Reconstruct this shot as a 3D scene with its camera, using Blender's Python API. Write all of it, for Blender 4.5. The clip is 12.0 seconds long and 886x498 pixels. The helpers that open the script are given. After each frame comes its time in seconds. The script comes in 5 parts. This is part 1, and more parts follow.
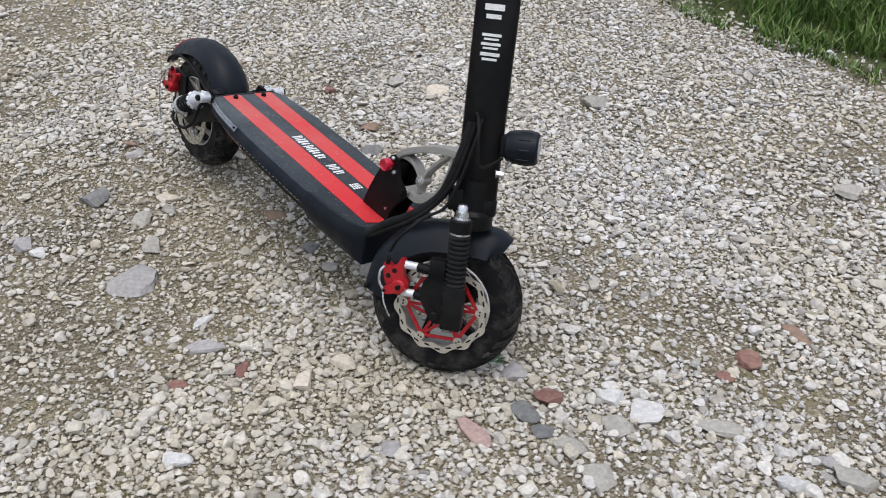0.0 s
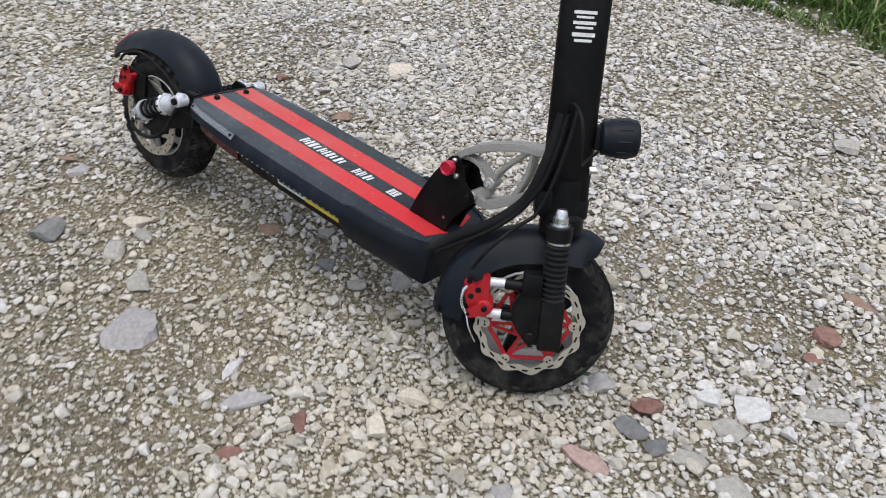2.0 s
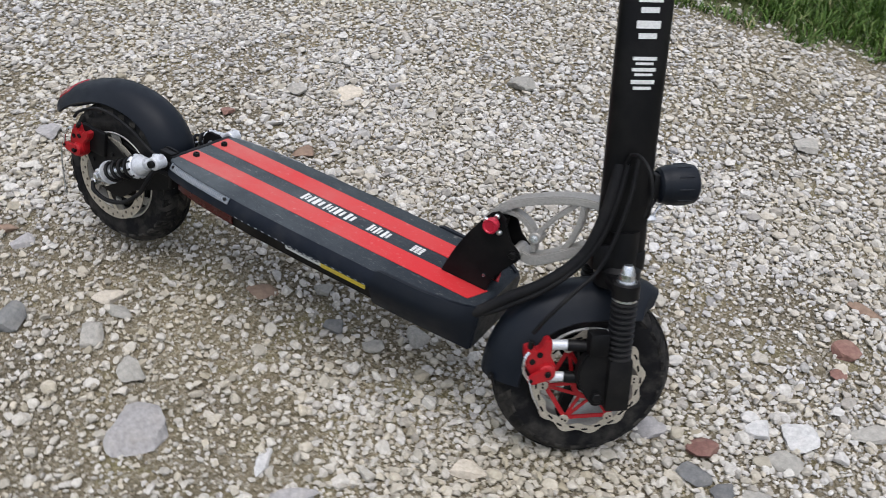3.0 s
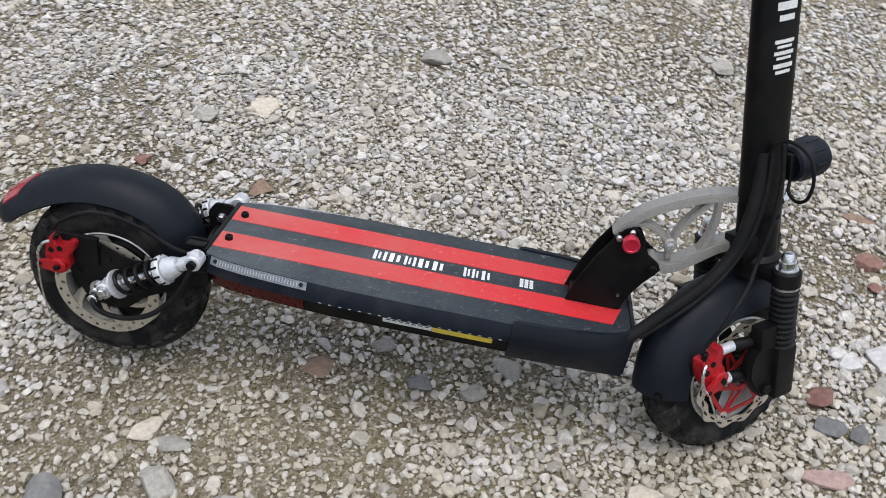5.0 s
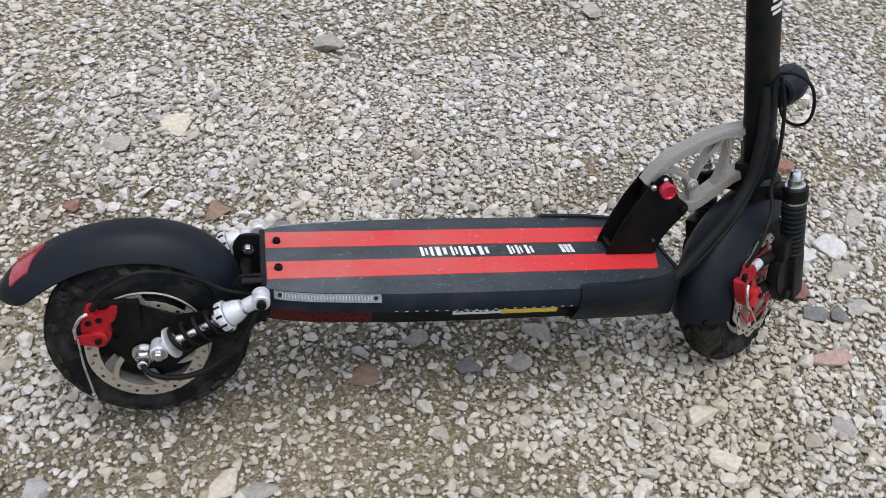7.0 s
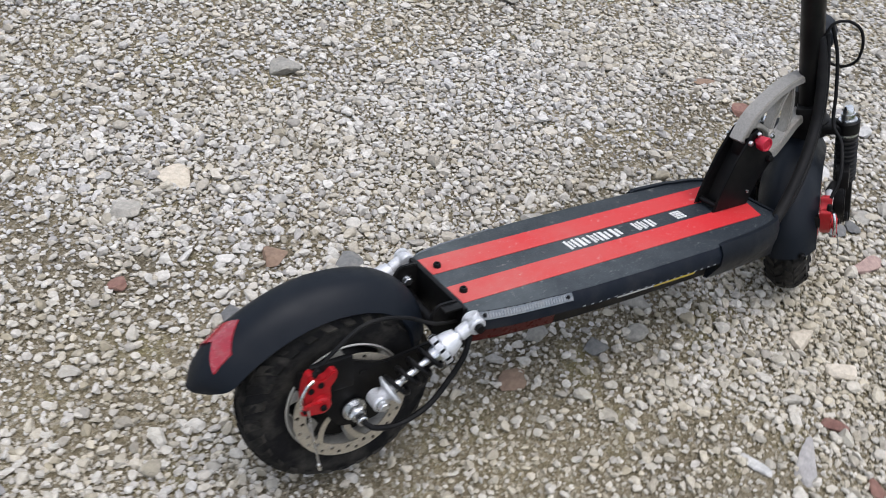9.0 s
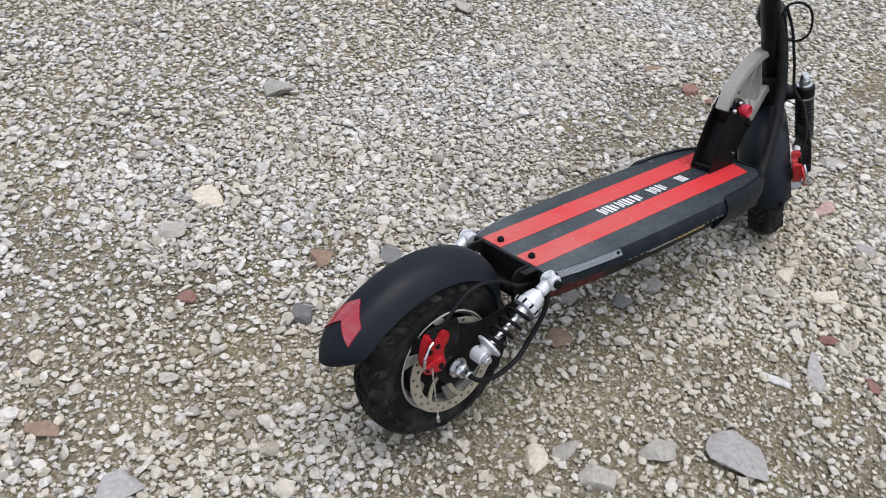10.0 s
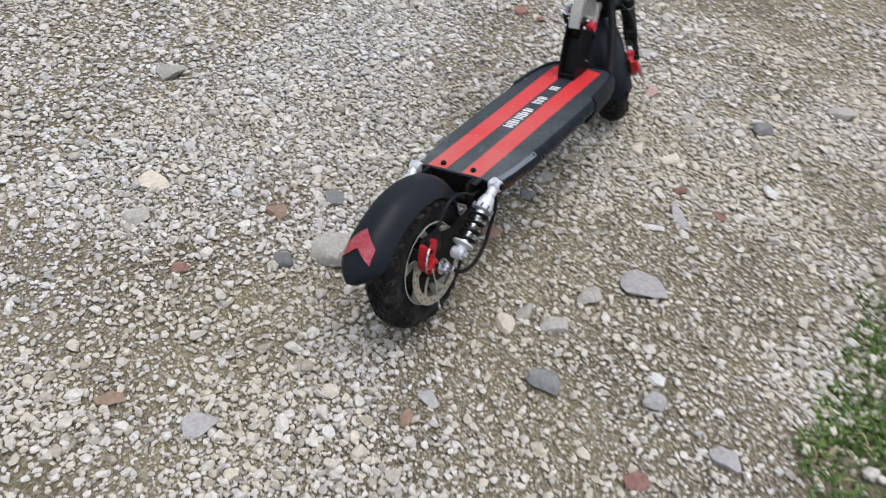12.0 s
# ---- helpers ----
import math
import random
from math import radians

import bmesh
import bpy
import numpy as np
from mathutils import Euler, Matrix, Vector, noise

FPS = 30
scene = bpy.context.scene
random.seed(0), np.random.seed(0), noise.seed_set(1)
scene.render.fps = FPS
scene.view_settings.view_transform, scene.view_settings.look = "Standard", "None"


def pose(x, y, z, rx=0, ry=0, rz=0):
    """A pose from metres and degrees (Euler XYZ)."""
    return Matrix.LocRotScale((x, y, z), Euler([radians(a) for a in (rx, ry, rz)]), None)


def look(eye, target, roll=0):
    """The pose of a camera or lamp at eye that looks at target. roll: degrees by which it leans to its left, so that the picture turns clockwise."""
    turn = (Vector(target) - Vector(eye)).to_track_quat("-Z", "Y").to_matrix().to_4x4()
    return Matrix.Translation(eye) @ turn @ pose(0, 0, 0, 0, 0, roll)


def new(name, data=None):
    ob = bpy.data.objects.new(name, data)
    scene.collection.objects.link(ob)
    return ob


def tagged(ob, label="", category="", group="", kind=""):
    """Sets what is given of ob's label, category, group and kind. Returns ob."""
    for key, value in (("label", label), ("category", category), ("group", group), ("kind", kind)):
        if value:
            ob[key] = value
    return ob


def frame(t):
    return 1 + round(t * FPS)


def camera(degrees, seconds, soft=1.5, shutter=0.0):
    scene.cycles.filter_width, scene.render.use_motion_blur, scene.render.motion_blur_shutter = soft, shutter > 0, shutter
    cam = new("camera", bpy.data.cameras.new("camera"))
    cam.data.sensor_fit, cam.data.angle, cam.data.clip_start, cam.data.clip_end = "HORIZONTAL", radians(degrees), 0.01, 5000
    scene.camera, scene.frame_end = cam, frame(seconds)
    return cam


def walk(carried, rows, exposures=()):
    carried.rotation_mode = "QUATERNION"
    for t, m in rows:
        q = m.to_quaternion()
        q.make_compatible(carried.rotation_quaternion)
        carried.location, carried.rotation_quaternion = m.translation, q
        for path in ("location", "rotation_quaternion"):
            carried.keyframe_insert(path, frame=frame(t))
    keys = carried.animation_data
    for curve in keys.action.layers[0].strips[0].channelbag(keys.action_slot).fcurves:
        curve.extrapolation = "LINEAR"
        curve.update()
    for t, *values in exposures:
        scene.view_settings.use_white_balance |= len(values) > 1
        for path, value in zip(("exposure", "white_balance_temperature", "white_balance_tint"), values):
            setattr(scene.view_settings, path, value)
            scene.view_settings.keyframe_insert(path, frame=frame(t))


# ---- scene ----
cam = camera(56.2, 12.0, soft=0.85, shutter=0.5)
PATH = [
    (0, (1.463, -0.683, 0.964), (0.207, 0.354, -0.196), 1.6),
    (0.5, (1.402, -0.729, 0.952), (0.182, 0.344, -0.213), 1.7),
    (1, (1.329, -0.763, 0.936), (0.157, 0.347, -0.246), 1.8),
    (1.5, (1.244, -0.789, 0.925), (0.133, 0.366, -0.272), 2.1),
    (2, (1.111, -0.791, 0.912), (0.131, 0.457, -0.306), 3.2),
    (2.5, (0.988, -0.789, 0.921), (0.12, 0.53, -0.307), 4.1),
    (3, (0.844, -0.816, 0.934), (0.127, 0.585, -0.3), 4.9),
    (3.5, (0.698, -0.855, 0.946), (0.124, 0.6, -0.301), 5.1),
    (3.7, (0.644, -0.865, 0.955), (0.126, 0.606, -0.296), 5.1),
    (5.3, (0.301, -0.782, 0.924), (0.245, 0.711, -0.405), 4.9),
    (5.5, (0.274, -0.776, 0.92), (0.276, 0.712, -0.417), 5.2),
    (6, (0.199, -0.771, 0.923), (0.331, 0.704, -0.42), 5.6),
    (6.5, (0.096, -0.782, 0.936), (0.34, 0.676, -0.411), 5.6),
    (6.7, (0.065, -0.785, 0.944), (0.353, 0.664, -0.404), 5.5),
    (8.3, (-0.251, -0.663, 0.92), (0.426, 0.664, -0.414), 6.2),
    (8.5, (-0.291, -0.643, 0.918), (0.417, 0.668, -0.415), 6.0),
    (9, (-0.423, -0.616, 0.921), (0.407, 0.639, -0.396), 6.1),
    (9.5, (-0.57, -0.619, 0.947), (0.363, 0.583, -0.352), 5.8),
    (10, (-0.691, -0.613, 0.967), (0.339, 0.533, -0.308), 5.1),
    (10.5, (-0.743, -0.574, 0.955), (0.368, 0.508, -0.309), 4.8),
    (11, (-0.82, -0.536, 0.975), (0.367, 0.44, -0.305), 4.5),
    (11.5, (-0.944, -0.554, 1.045), (0.294, 0.303, -0.271), 4.5),
    (12, (-1.04, -0.588, 1.138), (0.219, 0.147, -0.232), 4.5),
]
walk(cam, [(t, look(eye, target, roll)) for t, eye, target, roll in PATH],
     exposures=[(0.0, 0.78, 6215, 11), (3.5, 0.81, 6215, 11), (7.0, 0.82, 6215, 11), (9.5, 0.87, 6215, 11), (11.0, 0.90, 6215, 11), (12.0, 0.84, 6215, 11)])

SKY, SUN = 0.156, 0.42
LANE_MID, LANE_HALF = 0.455, 1.14
GRAVEL_TONES = [(0.29, 0.26, 0.20), (0.46, 0.44, 0.40), (0.60, 0.58, 0.545), (0.53, 0.51, 0.48), (0.50, 0.46, 0.39), (0.56, 0.545, 0.525), (0.33, 0.32, 0.30), (0.55, 0.50, 0.41), (0.24, 0.23, 0.22), (0.54, 0.525, 0.51)]
GRIT_TONES = [(0.16, 0.135, 0.10), (0.34, 0.30, 0.23), (0.50, 0.47, 0.41), (0.42, 0.40, 0.37)]

# ---- world and sun: an overcast day ----
world = bpy.data.worlds.new("overcast_sky")
scene.world = world
world.use_nodes = True
wt = world.node_tree
sky = wt.nodes.new("ShaderNodeTexSky")
sky.sky_type = "NISHITA"
sky.sun_disc = False
sky.sun_elevation = radians(80)
sky.sun_rotation = radians(153)
sky.air_density, sky.dust_density, sky.ozone_density = 1.0, 3.5, 1.0
cloud = wt.nodes.new("ShaderNodeHueSaturation")
cloud.inputs["Saturation"].default_value = 0.40
wt.links.new(sky.outputs[0], cloud.inputs["Color"])
wt.links.new(cloud.outputs[0], wt.nodes["Background"].inputs[0])
wt.nodes["Background"].inputs[1].default_value = SKY

sun_data = bpy.data.lights.new("sun", "SUN")
sun_data.energy, sun_data.angle, sun_data.color = SUN, radians(50), (1.0, 0.97, 0.93)
sun = new("sun", sun_data)
sun.matrix_world = look((0, 0, 5), Vector((0, 0, 5)) - Vector((0.05, -0.10, 0.99)))


# ---- materials ----
def mat(name):
    m = bpy.data.materials.new(name)
    m.use_nodes = True
    nt = m.node_tree
    return m, nt, nt.nodes["Principled BSDF"]


def noise_node(nt, scale, detail=4.0, rough=0.55, coords="Object"):
    tc = nt.nodes.new("ShaderNodeTexCoord")
    n = nt.nodes.new("ShaderNodeTexNoise")
    n.inputs["Scale"].default_value = scale
    n.inputs["Detail"].default_value = detail
    n.inputs["Roughness"].default_value = rough
    nt.links.new(tc.outputs[coords], n.inputs["Vector"])
    return n.outputs["Fac"]


def ramp(nt, fac, stops):
    r = nt.nodes.new("ShaderNodeValToRGB")
    while len(r.color_ramp.elements) < len(stops):
        r.color_ramp.elements.new(0.5)
    for e, (p, c) in zip(r.color_ramp.elements, stops):
        e.position = p
        e.color = (*c, 1) if len(c) == 3 else c
    nt.links.new(fac, r.inputs[0])
    return r.outputs[0]


def grey(v):
    return (v, v, v)


def mix(nt, fac, a, b):
    m = nt.nodes.new("ShaderNodeMix")
    m.data_type = "RGBA"
    for sock, v in ((m.inputs[0], fac), (m.inputs[6], a), (m.inputs[7], b)):
        if isinstance(v, (int, float)):
            sock.default_value = v
        elif isinstance(v, tuple):
            sock.default_value = (*v, 1)
        else:
            nt.links.new(v, sock)
    return m.outputs[2]


def bump(nt, bsdf, height, strength, dist):
    b = nt.nodes.new("ShaderNodeBump")
    b.inputs["Strength"].default_value = strength
    b.inputs["Distance"].default_value = dist
    nt.links.new(height, b.inputs["Height"])
    nt.links.new(b.outputs[0], bsdf.inputs["Normal"])


DUST = (0.33, 0.30, 0.25)


def surface(name, colour, rough, metal=0.0, dust=0.0, grain=400.0, bumps=0.15, dust_scale=18.0, coat=0.0, shine=0.5):
    """A painted, moulded or metal surface with fine grain and a film of road dust."""
    m, nt, b = mat(name)
    d = ramp(nt, noise_node(nt, dust_scale, 8, 0.65), [(0.45, grey(0.0)), (0.8, grey(dust))])
    fine = noise_node(nt, grain, 3)
    tone = ramp(nt, fine, [(0.3, tuple(c * 0.82 for c in colour)), (0.7, tuple(min(1, c * 1.12) for c in colour))])
    nt.links.new(mix(nt, d, tone, DUST), b.inputs["Base Color"])
    r = ramp(nt, noise_node(nt, dust_scale * 2.3, 6), [(0.3, grey(max(0.03, rough - 0.1))), (0.75, grey(min(1, rough + 0.15)))])
    nt.links.new(r, b.inputs["Roughness"])
    b.inputs["Metallic"].default_value = metal
    b.inputs["Specular IOR Level"].default_value = shine
    b.inputs["Coat Weight"].default_value = coat
    if bumps:
        bump(nt, b, fine, bumps, 0.0006)
    return m


RUBBER = surface("tyre_rubber", (0.006, 0.006, 0.0065), 0.8, dust=0.14, grain=260, dust_scale=30, bumps=0.3, shine=0.13)
# black plastic: the sky's bluish reflection is put into its base colour
PLASTIC = surface("sky_tinted_black_plastic", (0.0045, 0.0066, 0.0105), 0.44, dust=0.015, grain=900, bumps=0.25, shine=0.16)
BLACK = surface("black_metal", (0.0036, 0.0036, 0.0040), 0.42, dust=0.03, shine=0.13)
TREAD = surface("dusty_tread_rubber", (0.008, 0.0078, 0.0075), 0.85, dust=0.24, grain=260, dust_scale=22, bumps=0.3, shine=0.13)
TRIM = surface("side_trim_plastic", (0.006, 0.0085, 0.014), 0.45, dust=0.05, grain=700, shine=0.13)
SLEEVE = surface("cable_sleeve", (0.006, 0.006, 0.0065), 0.6, dust=0.04, shine=0.13)
BELLOWS = surface("bellows_rubber", (0.009, 0.009, 0.0095), 0.55, dust=0.06, shine=0.22)
ALLOY = surface("cast_alloy", (0.30, 0.285, 0.26), 0.5, metal=0.6, dust=0.25, dust_scale=40)
STEEL = surface("bright_steel", (0.62, 0.63, 0.64), 0.28, metal=1.0, dust=0.15, dust_scale=60)
DISC = surface("brushed_disc_steel", (0.50, 0.455, 0.375), 0.42, metal=0.7, dust=0.35, dust_scale=60)
RIM = surface("painted_rim", (0.42, 0.41, 0.38), 0.4, metal=0.5, dust=0.4, dust_scale=60)
SILVER = surface("silver_paint", (0.54, 0.55, 0.57), 0.4, metal=0.35, dust=0.3, dust_scale=50)
RED_METAL = surface("red_anodised", (0.36, 0.007, 0.012), 0.38, metal=0.3, dust=0.08, dust_scale=60)
RED_KNOB = surface("red_knob", (0.42, 0.008, 0.03), 0.38, metal=0.2, dust=0.05)
RED_LENS = surface("red_reflector", (0.26, 0.010, 0.022), 0.2, dust=0.2, dust_scale=90, coat=0.5)
DARK_RED = surface("dark_red_lens", (0.055, 0.003, 0.003), 0.3, dust=0.0, dust_scale=60, coat=0.1, shine=0.2)
CLEAR = surface("clear_lens_plastic", (0.10, 0.115, 0.13), 0.25, dust=0.3, dust_scale=60, coat=0.6)
RIB = surface("lamp_rib_plastic", (0.24, 0.26, 0.28), 0.4, dust=0.3, dust_scale=60)
WHITE = surface("white_print", (0.62, 0.62, 0.60), 0.6, dust=0.3, dust_scale=80)
YELLOW = surface("yellow_label", (0.62, 0.46, 0.03), 0.5, dust=0.25, dust_scale=70)
LEAF = surface("green_leaf", (0.055, 0.115, 0.045), 0.5)


def worn(name, colour, dusty, amount, bumps):
    """Deck grip sheet and printed stripes, rubbed and dusty towards the tail."""
    m, nt, b = mat(name)
    tc = nt.nodes.new("ShaderNodeTexCoord")
    sep = nt.nodes.new("ShaderNodeSeparateXYZ")
    nt.links.new(tc.outputs["Object"], sep.inputs[0])
    along = nt.nodes.new("ShaderNodeMapRange")
    along.inputs[1].default_value, along.inputs[2].default_value = 0.10, 0.62
    along.inputs[3].default_value, along.inputs[4].default_value = amount, amount * 0.15
    nt.links.new(sep.outputs[0], along.inputs[0])
    blotch = ramp(nt, noise_node(nt, 9, 8, 0.7), [(0.32, grey(0.35)), (0.62, grey(1.0))])
    mul = nt.nodes.new("ShaderNodeMath")
    mul.operation = "MULTIPLY"
    nt.links.new(along.outputs[0], mul.inputs[0])
    nt.links.new(blotch, mul.inputs[1])
    first = mix(nt, mul.outputs[0], colour, dusty)
    specks = ramp(nt, noise_node(nt, 75, 5, 0.7), [(0.61, grey(0.0)), (0.74, grey(0.4))])
    scratch = nt.nodes.new("ShaderNodeTexNoise")
    mp = nt.nodes.new("ShaderNodeMapping")
    mp.inputs["Scale"].default_value = (30, 240, 30)
    mp.inputs["Rotation"].default_value = (0, 0, 0.35)
    nt.links.new(tc.outputs["Object"], mp.inputs["Vector"])
    nt.links.new(mp.outputs[0], scratch.inputs["Vector"])
    scratch.inputs["Detail"].default_value = 4
    lines = ramp(nt, scratch.outputs["Fac"], [(0.62, grey(0.0)), (0.72, grey(0.20))])
    second = mix(nt, specks, first, (0.45, 0.43, 0.38))
    nt.links.new(mix(nt, lines, second, (0.42, 0.42, 0.40)), b.inputs["Base Color"])
    b.inputs["Roughness"].default_value = 0.62
    b.inputs["Specular IOR Level"].default_value = 0.16
    bump(nt, b, noise_node(nt, 900, 2), bumps, 0.0008)
    return m


GRIP = worn("grip_sheet", (0.006, 0.0095, 0.015), (0.105, 0.120, 0.125), 0.80, 0.5)
STRIPE = worn("red_stripe_print", (0.47, 0.010, 0.016), (0.40, 0.125, 0.11), 1.0, 0.2)


def stone_material(name, colours, soil=0.14, per="island"):
    """Stone: each piece takes its own tone; mottled, with soil in its pits."""
    m, nt, b = mat(name)
    if per == "island":
        geo = nt.nodes.new("ShaderNodeNewGeometry")
        pick = geo.outputs["Random Per Island"]
    else:
        info = nt.nodes.new("ShaderNodeObjectInfo")
        pick = info.outputs["Random"]
    n = len(colours)
    base = ramp(nt, pick, [(i / max(1, n - 1), c) for i, c in enumerate(colours)])
    mott = ramp(nt, noise_node(nt, 130, 6, 0.65), [(0.3, grey(0.66)), (0.7, grey(1.10))])
    mul = nt.nodes.new("ShaderNodeMix")
    mul.data_type, mul.blend_type = "RGBA", "MULTIPLY"
    mul.inputs[0].default_value = 1.0
    nt.links.new(base, mul.inputs[6])
    nt.links.new(mott, mul.inputs[7])
    if per == "island":
        sand = ramp(nt, noise_node(nt, 2.2, 5, 0.65), [(0.40, grey(0.0)), (0.68, grey(0.34))])
        tc = nt.nodes.new("ShaderNodeTexCoord")
        sep = nt.nodes.new("ShaderNodeSeparateXYZ")
        nt.links.new(tc.outputs["Object"], sep.inputs[0])
        verge = nt.nodes.new("ShaderNodeMapRange")
        verge.inputs[1].default_value, verge.inputs[2].default_value = 0.45, -0.45
        verge.inputs[3].default_value, verge.inputs[4].default_value = 0.0, 0.17
        nt.links.new(sep.outputs[1], verge.inputs[0])
        both = nt.nodes.new("ShaderNodeMath")
        both.operation = "ADD"
        nt.links.new(sand, both.inputs[0])
        nt.links.new(verge.outputs[0], both.inputs[1])
        tinted = mix(nt, both.outputs[0], mul.outputs[2], (0.38, 0.325, 0.205))
    else:
        tinted = mul.outputs[2]
    dirt = ramp(nt, noise_node(nt, 60, 5, 0.6), [(0.48, grey(0.0)), (0.75, grey(soil))])
    nt.links.new(mix(nt, dirt, tinted, (0.30, 0.25, 0.17)), b.inputs["Base Color"])
    b.inputs["Roughness"].default_value = 0.85
    b.inputs["Specular IOR Level"].default_value = 0.3
    bump(nt, b, noise_node(nt, 320, 5, 0.6), 0.35, 0.0015)
    return m


GRAVEL = stone_material("gravel_stone", GRAVEL_TONES)
GRIT = stone_material("grit_stone", GRIT_TONES)
STONES = {
    "slate": stone_material("slate_stone", [(0.30, 0.285, 0.275), (0.36, 0.345, 0.335)], per="object", soil=0.15),
    "dark": stone_material("dark_stone", [(0.13, 0.13, 0.13), (0.20, 0.20, 0.19)], per="object", soil=0.15),
    "grey": stone_material("grey_stone", [(0.27, 0.26, 0.23), (0.36, 0.34, 0.30)], per="object"),
    "red": stone_material("red_brown_stone", [(0.17, 0.085, 0.07), (0.22, 0.12, 0.095)], per="object", soil=0.2),
    "pink": stone_material("pinkish_stone", [(0.34, 0.24, 0.21), (0.38, 0.27, 0.24)], per="object"),
    "white": stone_material("white_stone", [(0.47, 0.46, 0.44), (0.53, 0.52, 0.50)], per="object", soil=0.1),
    "cream": stone_material("cream_stone", [(0.52, 0.46, 0.37), (0.58, 0.52, 0.43)], per="object", soil=0.2),
    "rust": stone_material("rusty_stone", [(0.21, 0.14, 0.10), (0.25, 0.175, 0.125)], per="object"),
}
STONE_WORDS = {"slate": "flat bluish-grey slate stone", "dark": "dark grey weathered stone", "grey": "dull grey-brown stone",
               "red": "reddish-brown brick-like stone", "pink": "pinkish-brown stone", "white": "chalky white angular stone",
               "cream": "pale cream limestone pebble", "rust": "crumbly rust-coloured flat stone"}


def ground_material():
    m, nt, b = mat("track_soil")
    tc = nt.nodes.new("ShaderNodeTexCoord")
    sep = nt.nodes.new("ShaderNodeSeparateXYZ")
    nt.links.new(tc.outputs["Object"], sep.inputs[0])
    big = ramp(nt, noise_node(nt, 3.2, 6, 0.6), [(0.35, (0.125, 0.104, 0.067)), (0.65, (0.33, 0.275, 0.17))])
    vor = nt.nodes.new("ShaderNodeTexVoronoi")
    vor.inputs["Scale"].default_value = 210
    nt.links.new(tc.outputs["Object"], vor.inputs["Vector"])
    grains = mix(nt, 0.45, big, ramp(nt, vor.outputs["Color"], [(0.2, (0.08, 0.066, 0.045)), (0.6, (0.28, 0.245, 0.185)), (0.9, (0.55, 0.52, 0.46))]))
    moss = ramp(nt, noise_node(nt, 6.5, 6, 0.7), [(0.54, grey(0.0)), (0.70, grey(0.6))])
    grains = mix(nt, moss, grains, (0.20, 0.18, 0.075))
    # turf beyond the verge on both sides of the track
    edge = noise_node(nt, 2.6, 5, 0.6)
    wob = nt.nodes.new("ShaderNodeMath")
    wob.operation = "MULTIPLY_ADD"
    wob.inputs[1].default_value = 0.34
    nt.links.new(edge, wob.inputs[0])
    off = nt.nodes.new("ShaderNodeMath")
    off.operation = "SUBTRACT"
    off.inputs[1].default_value = LANE_MID
    nt.links.new(sep.outputs[1], off.inputs[0])
    ab = nt.nodes.new("ShaderNodeMath")
    ab.operation = "ABSOLUTE"
    nt.links.new(off.outputs[0], ab.inputs[0])
    nt.links.new(ab.outputs[0], wob.inputs[2])
    rng = nt.nodes.new("ShaderNodeMapRange")
    rng.inputs[1].default_value, rng.inputs[2].default_value = LANE_HALF + 0.22, LANE_HALF + 0.40
    nt.links.new(wob.outputs[0], rng.inputs[0])
    grass = ramp(nt, noise_node(nt, 26, 6, 0.7), [(0.3, (0.050, 0.046, 0.020)), (0.55, (0.055, 0.075, 0.022)), (0.8, (0.09, 0.11, 0.035))])
    nt.links.new(mix(nt, rng.outputs[0], grains, grass), b.inputs["Base Color"])
    b.inputs["Roughness"].default_value = 0.95
    b.inputs["Specular IOR Level"].default_value = 0.15
    add = nt.nodes.new("ShaderNodeMath")
    add.operation = "ADD"
    nt.links.new(vor.outputs["Distance"], add.inputs[0])
    nt.links.new(noise_node(nt, 500, 5, 0.6), add.inputs[1])
    bump(nt, b, add.outputs[0], 0.9, 0.006)
    return m


def blade_material():
    m, nt, b = mat("grass_blade")
    geo = nt.nodes.new("ShaderNodeNewGeometry")
    c = ramp(nt, geo.outputs["Random Per Island"], [(0.0, (0.034, 0.066, 0.010)), (0.45, (0.058, 0.115, 0.018)), (0.8, (0.10, 0.165, 0.034)), (0.93, (0.20, 0.25, 0.09)), (1.0, (0.33, 0.29, 0.16))])
    nt.links.new(c, b.inputs["Base Color"])
    b.inputs["Roughness"].default_value = 0.5
    b.inputs["Specular IOR Level"].default_value = 0.2
    return m


SOIL = ground_material()
BLADE = blade_material()


# ---- mesh helpers ----
def finish(name, bm, material, smooth=True):
    me = bpy.data.meshes.new(name)
    bmesh.ops.recalc_face_normals(bm, faces=bm.faces)
    bm.to_mesh(me)
    bm.free()
    me.materials.append(material)
    if smooth:
        me.shade_smooth()
        me.set_sharp_from_angle(angle=radians(38))
    return me


def mesh_from_arrays(name, verts, faces, material, smooth=True):
    me = bpy.data.meshes.new(name)
    k = faces.shape[1]
    me.vertices.add(len(verts))
    me.vertices.foreach_set("co", np.ascontiguousarray(verts, dtype=np.float32).ravel())
    me.loops.add(len(faces) * k)
    me.loops.foreach_set("vertex_index", np.ascontiguousarray(faces, dtype=np.int32).ravel())
    me.polygons.add(len(faces))
    me.polygons.foreach_set("loop_start", np.arange(0, len(faces) * k, k, dtype=np.int32))
    me.polygons.foreach_set("loop_total", np.full(len(faces), k, dtype=np.int32))
    me.update(calc_edges=True)
    me.polygons.foreach_set("use_smooth", np.full(len(faces), smooth))
    me.materials.append(material)
    return me


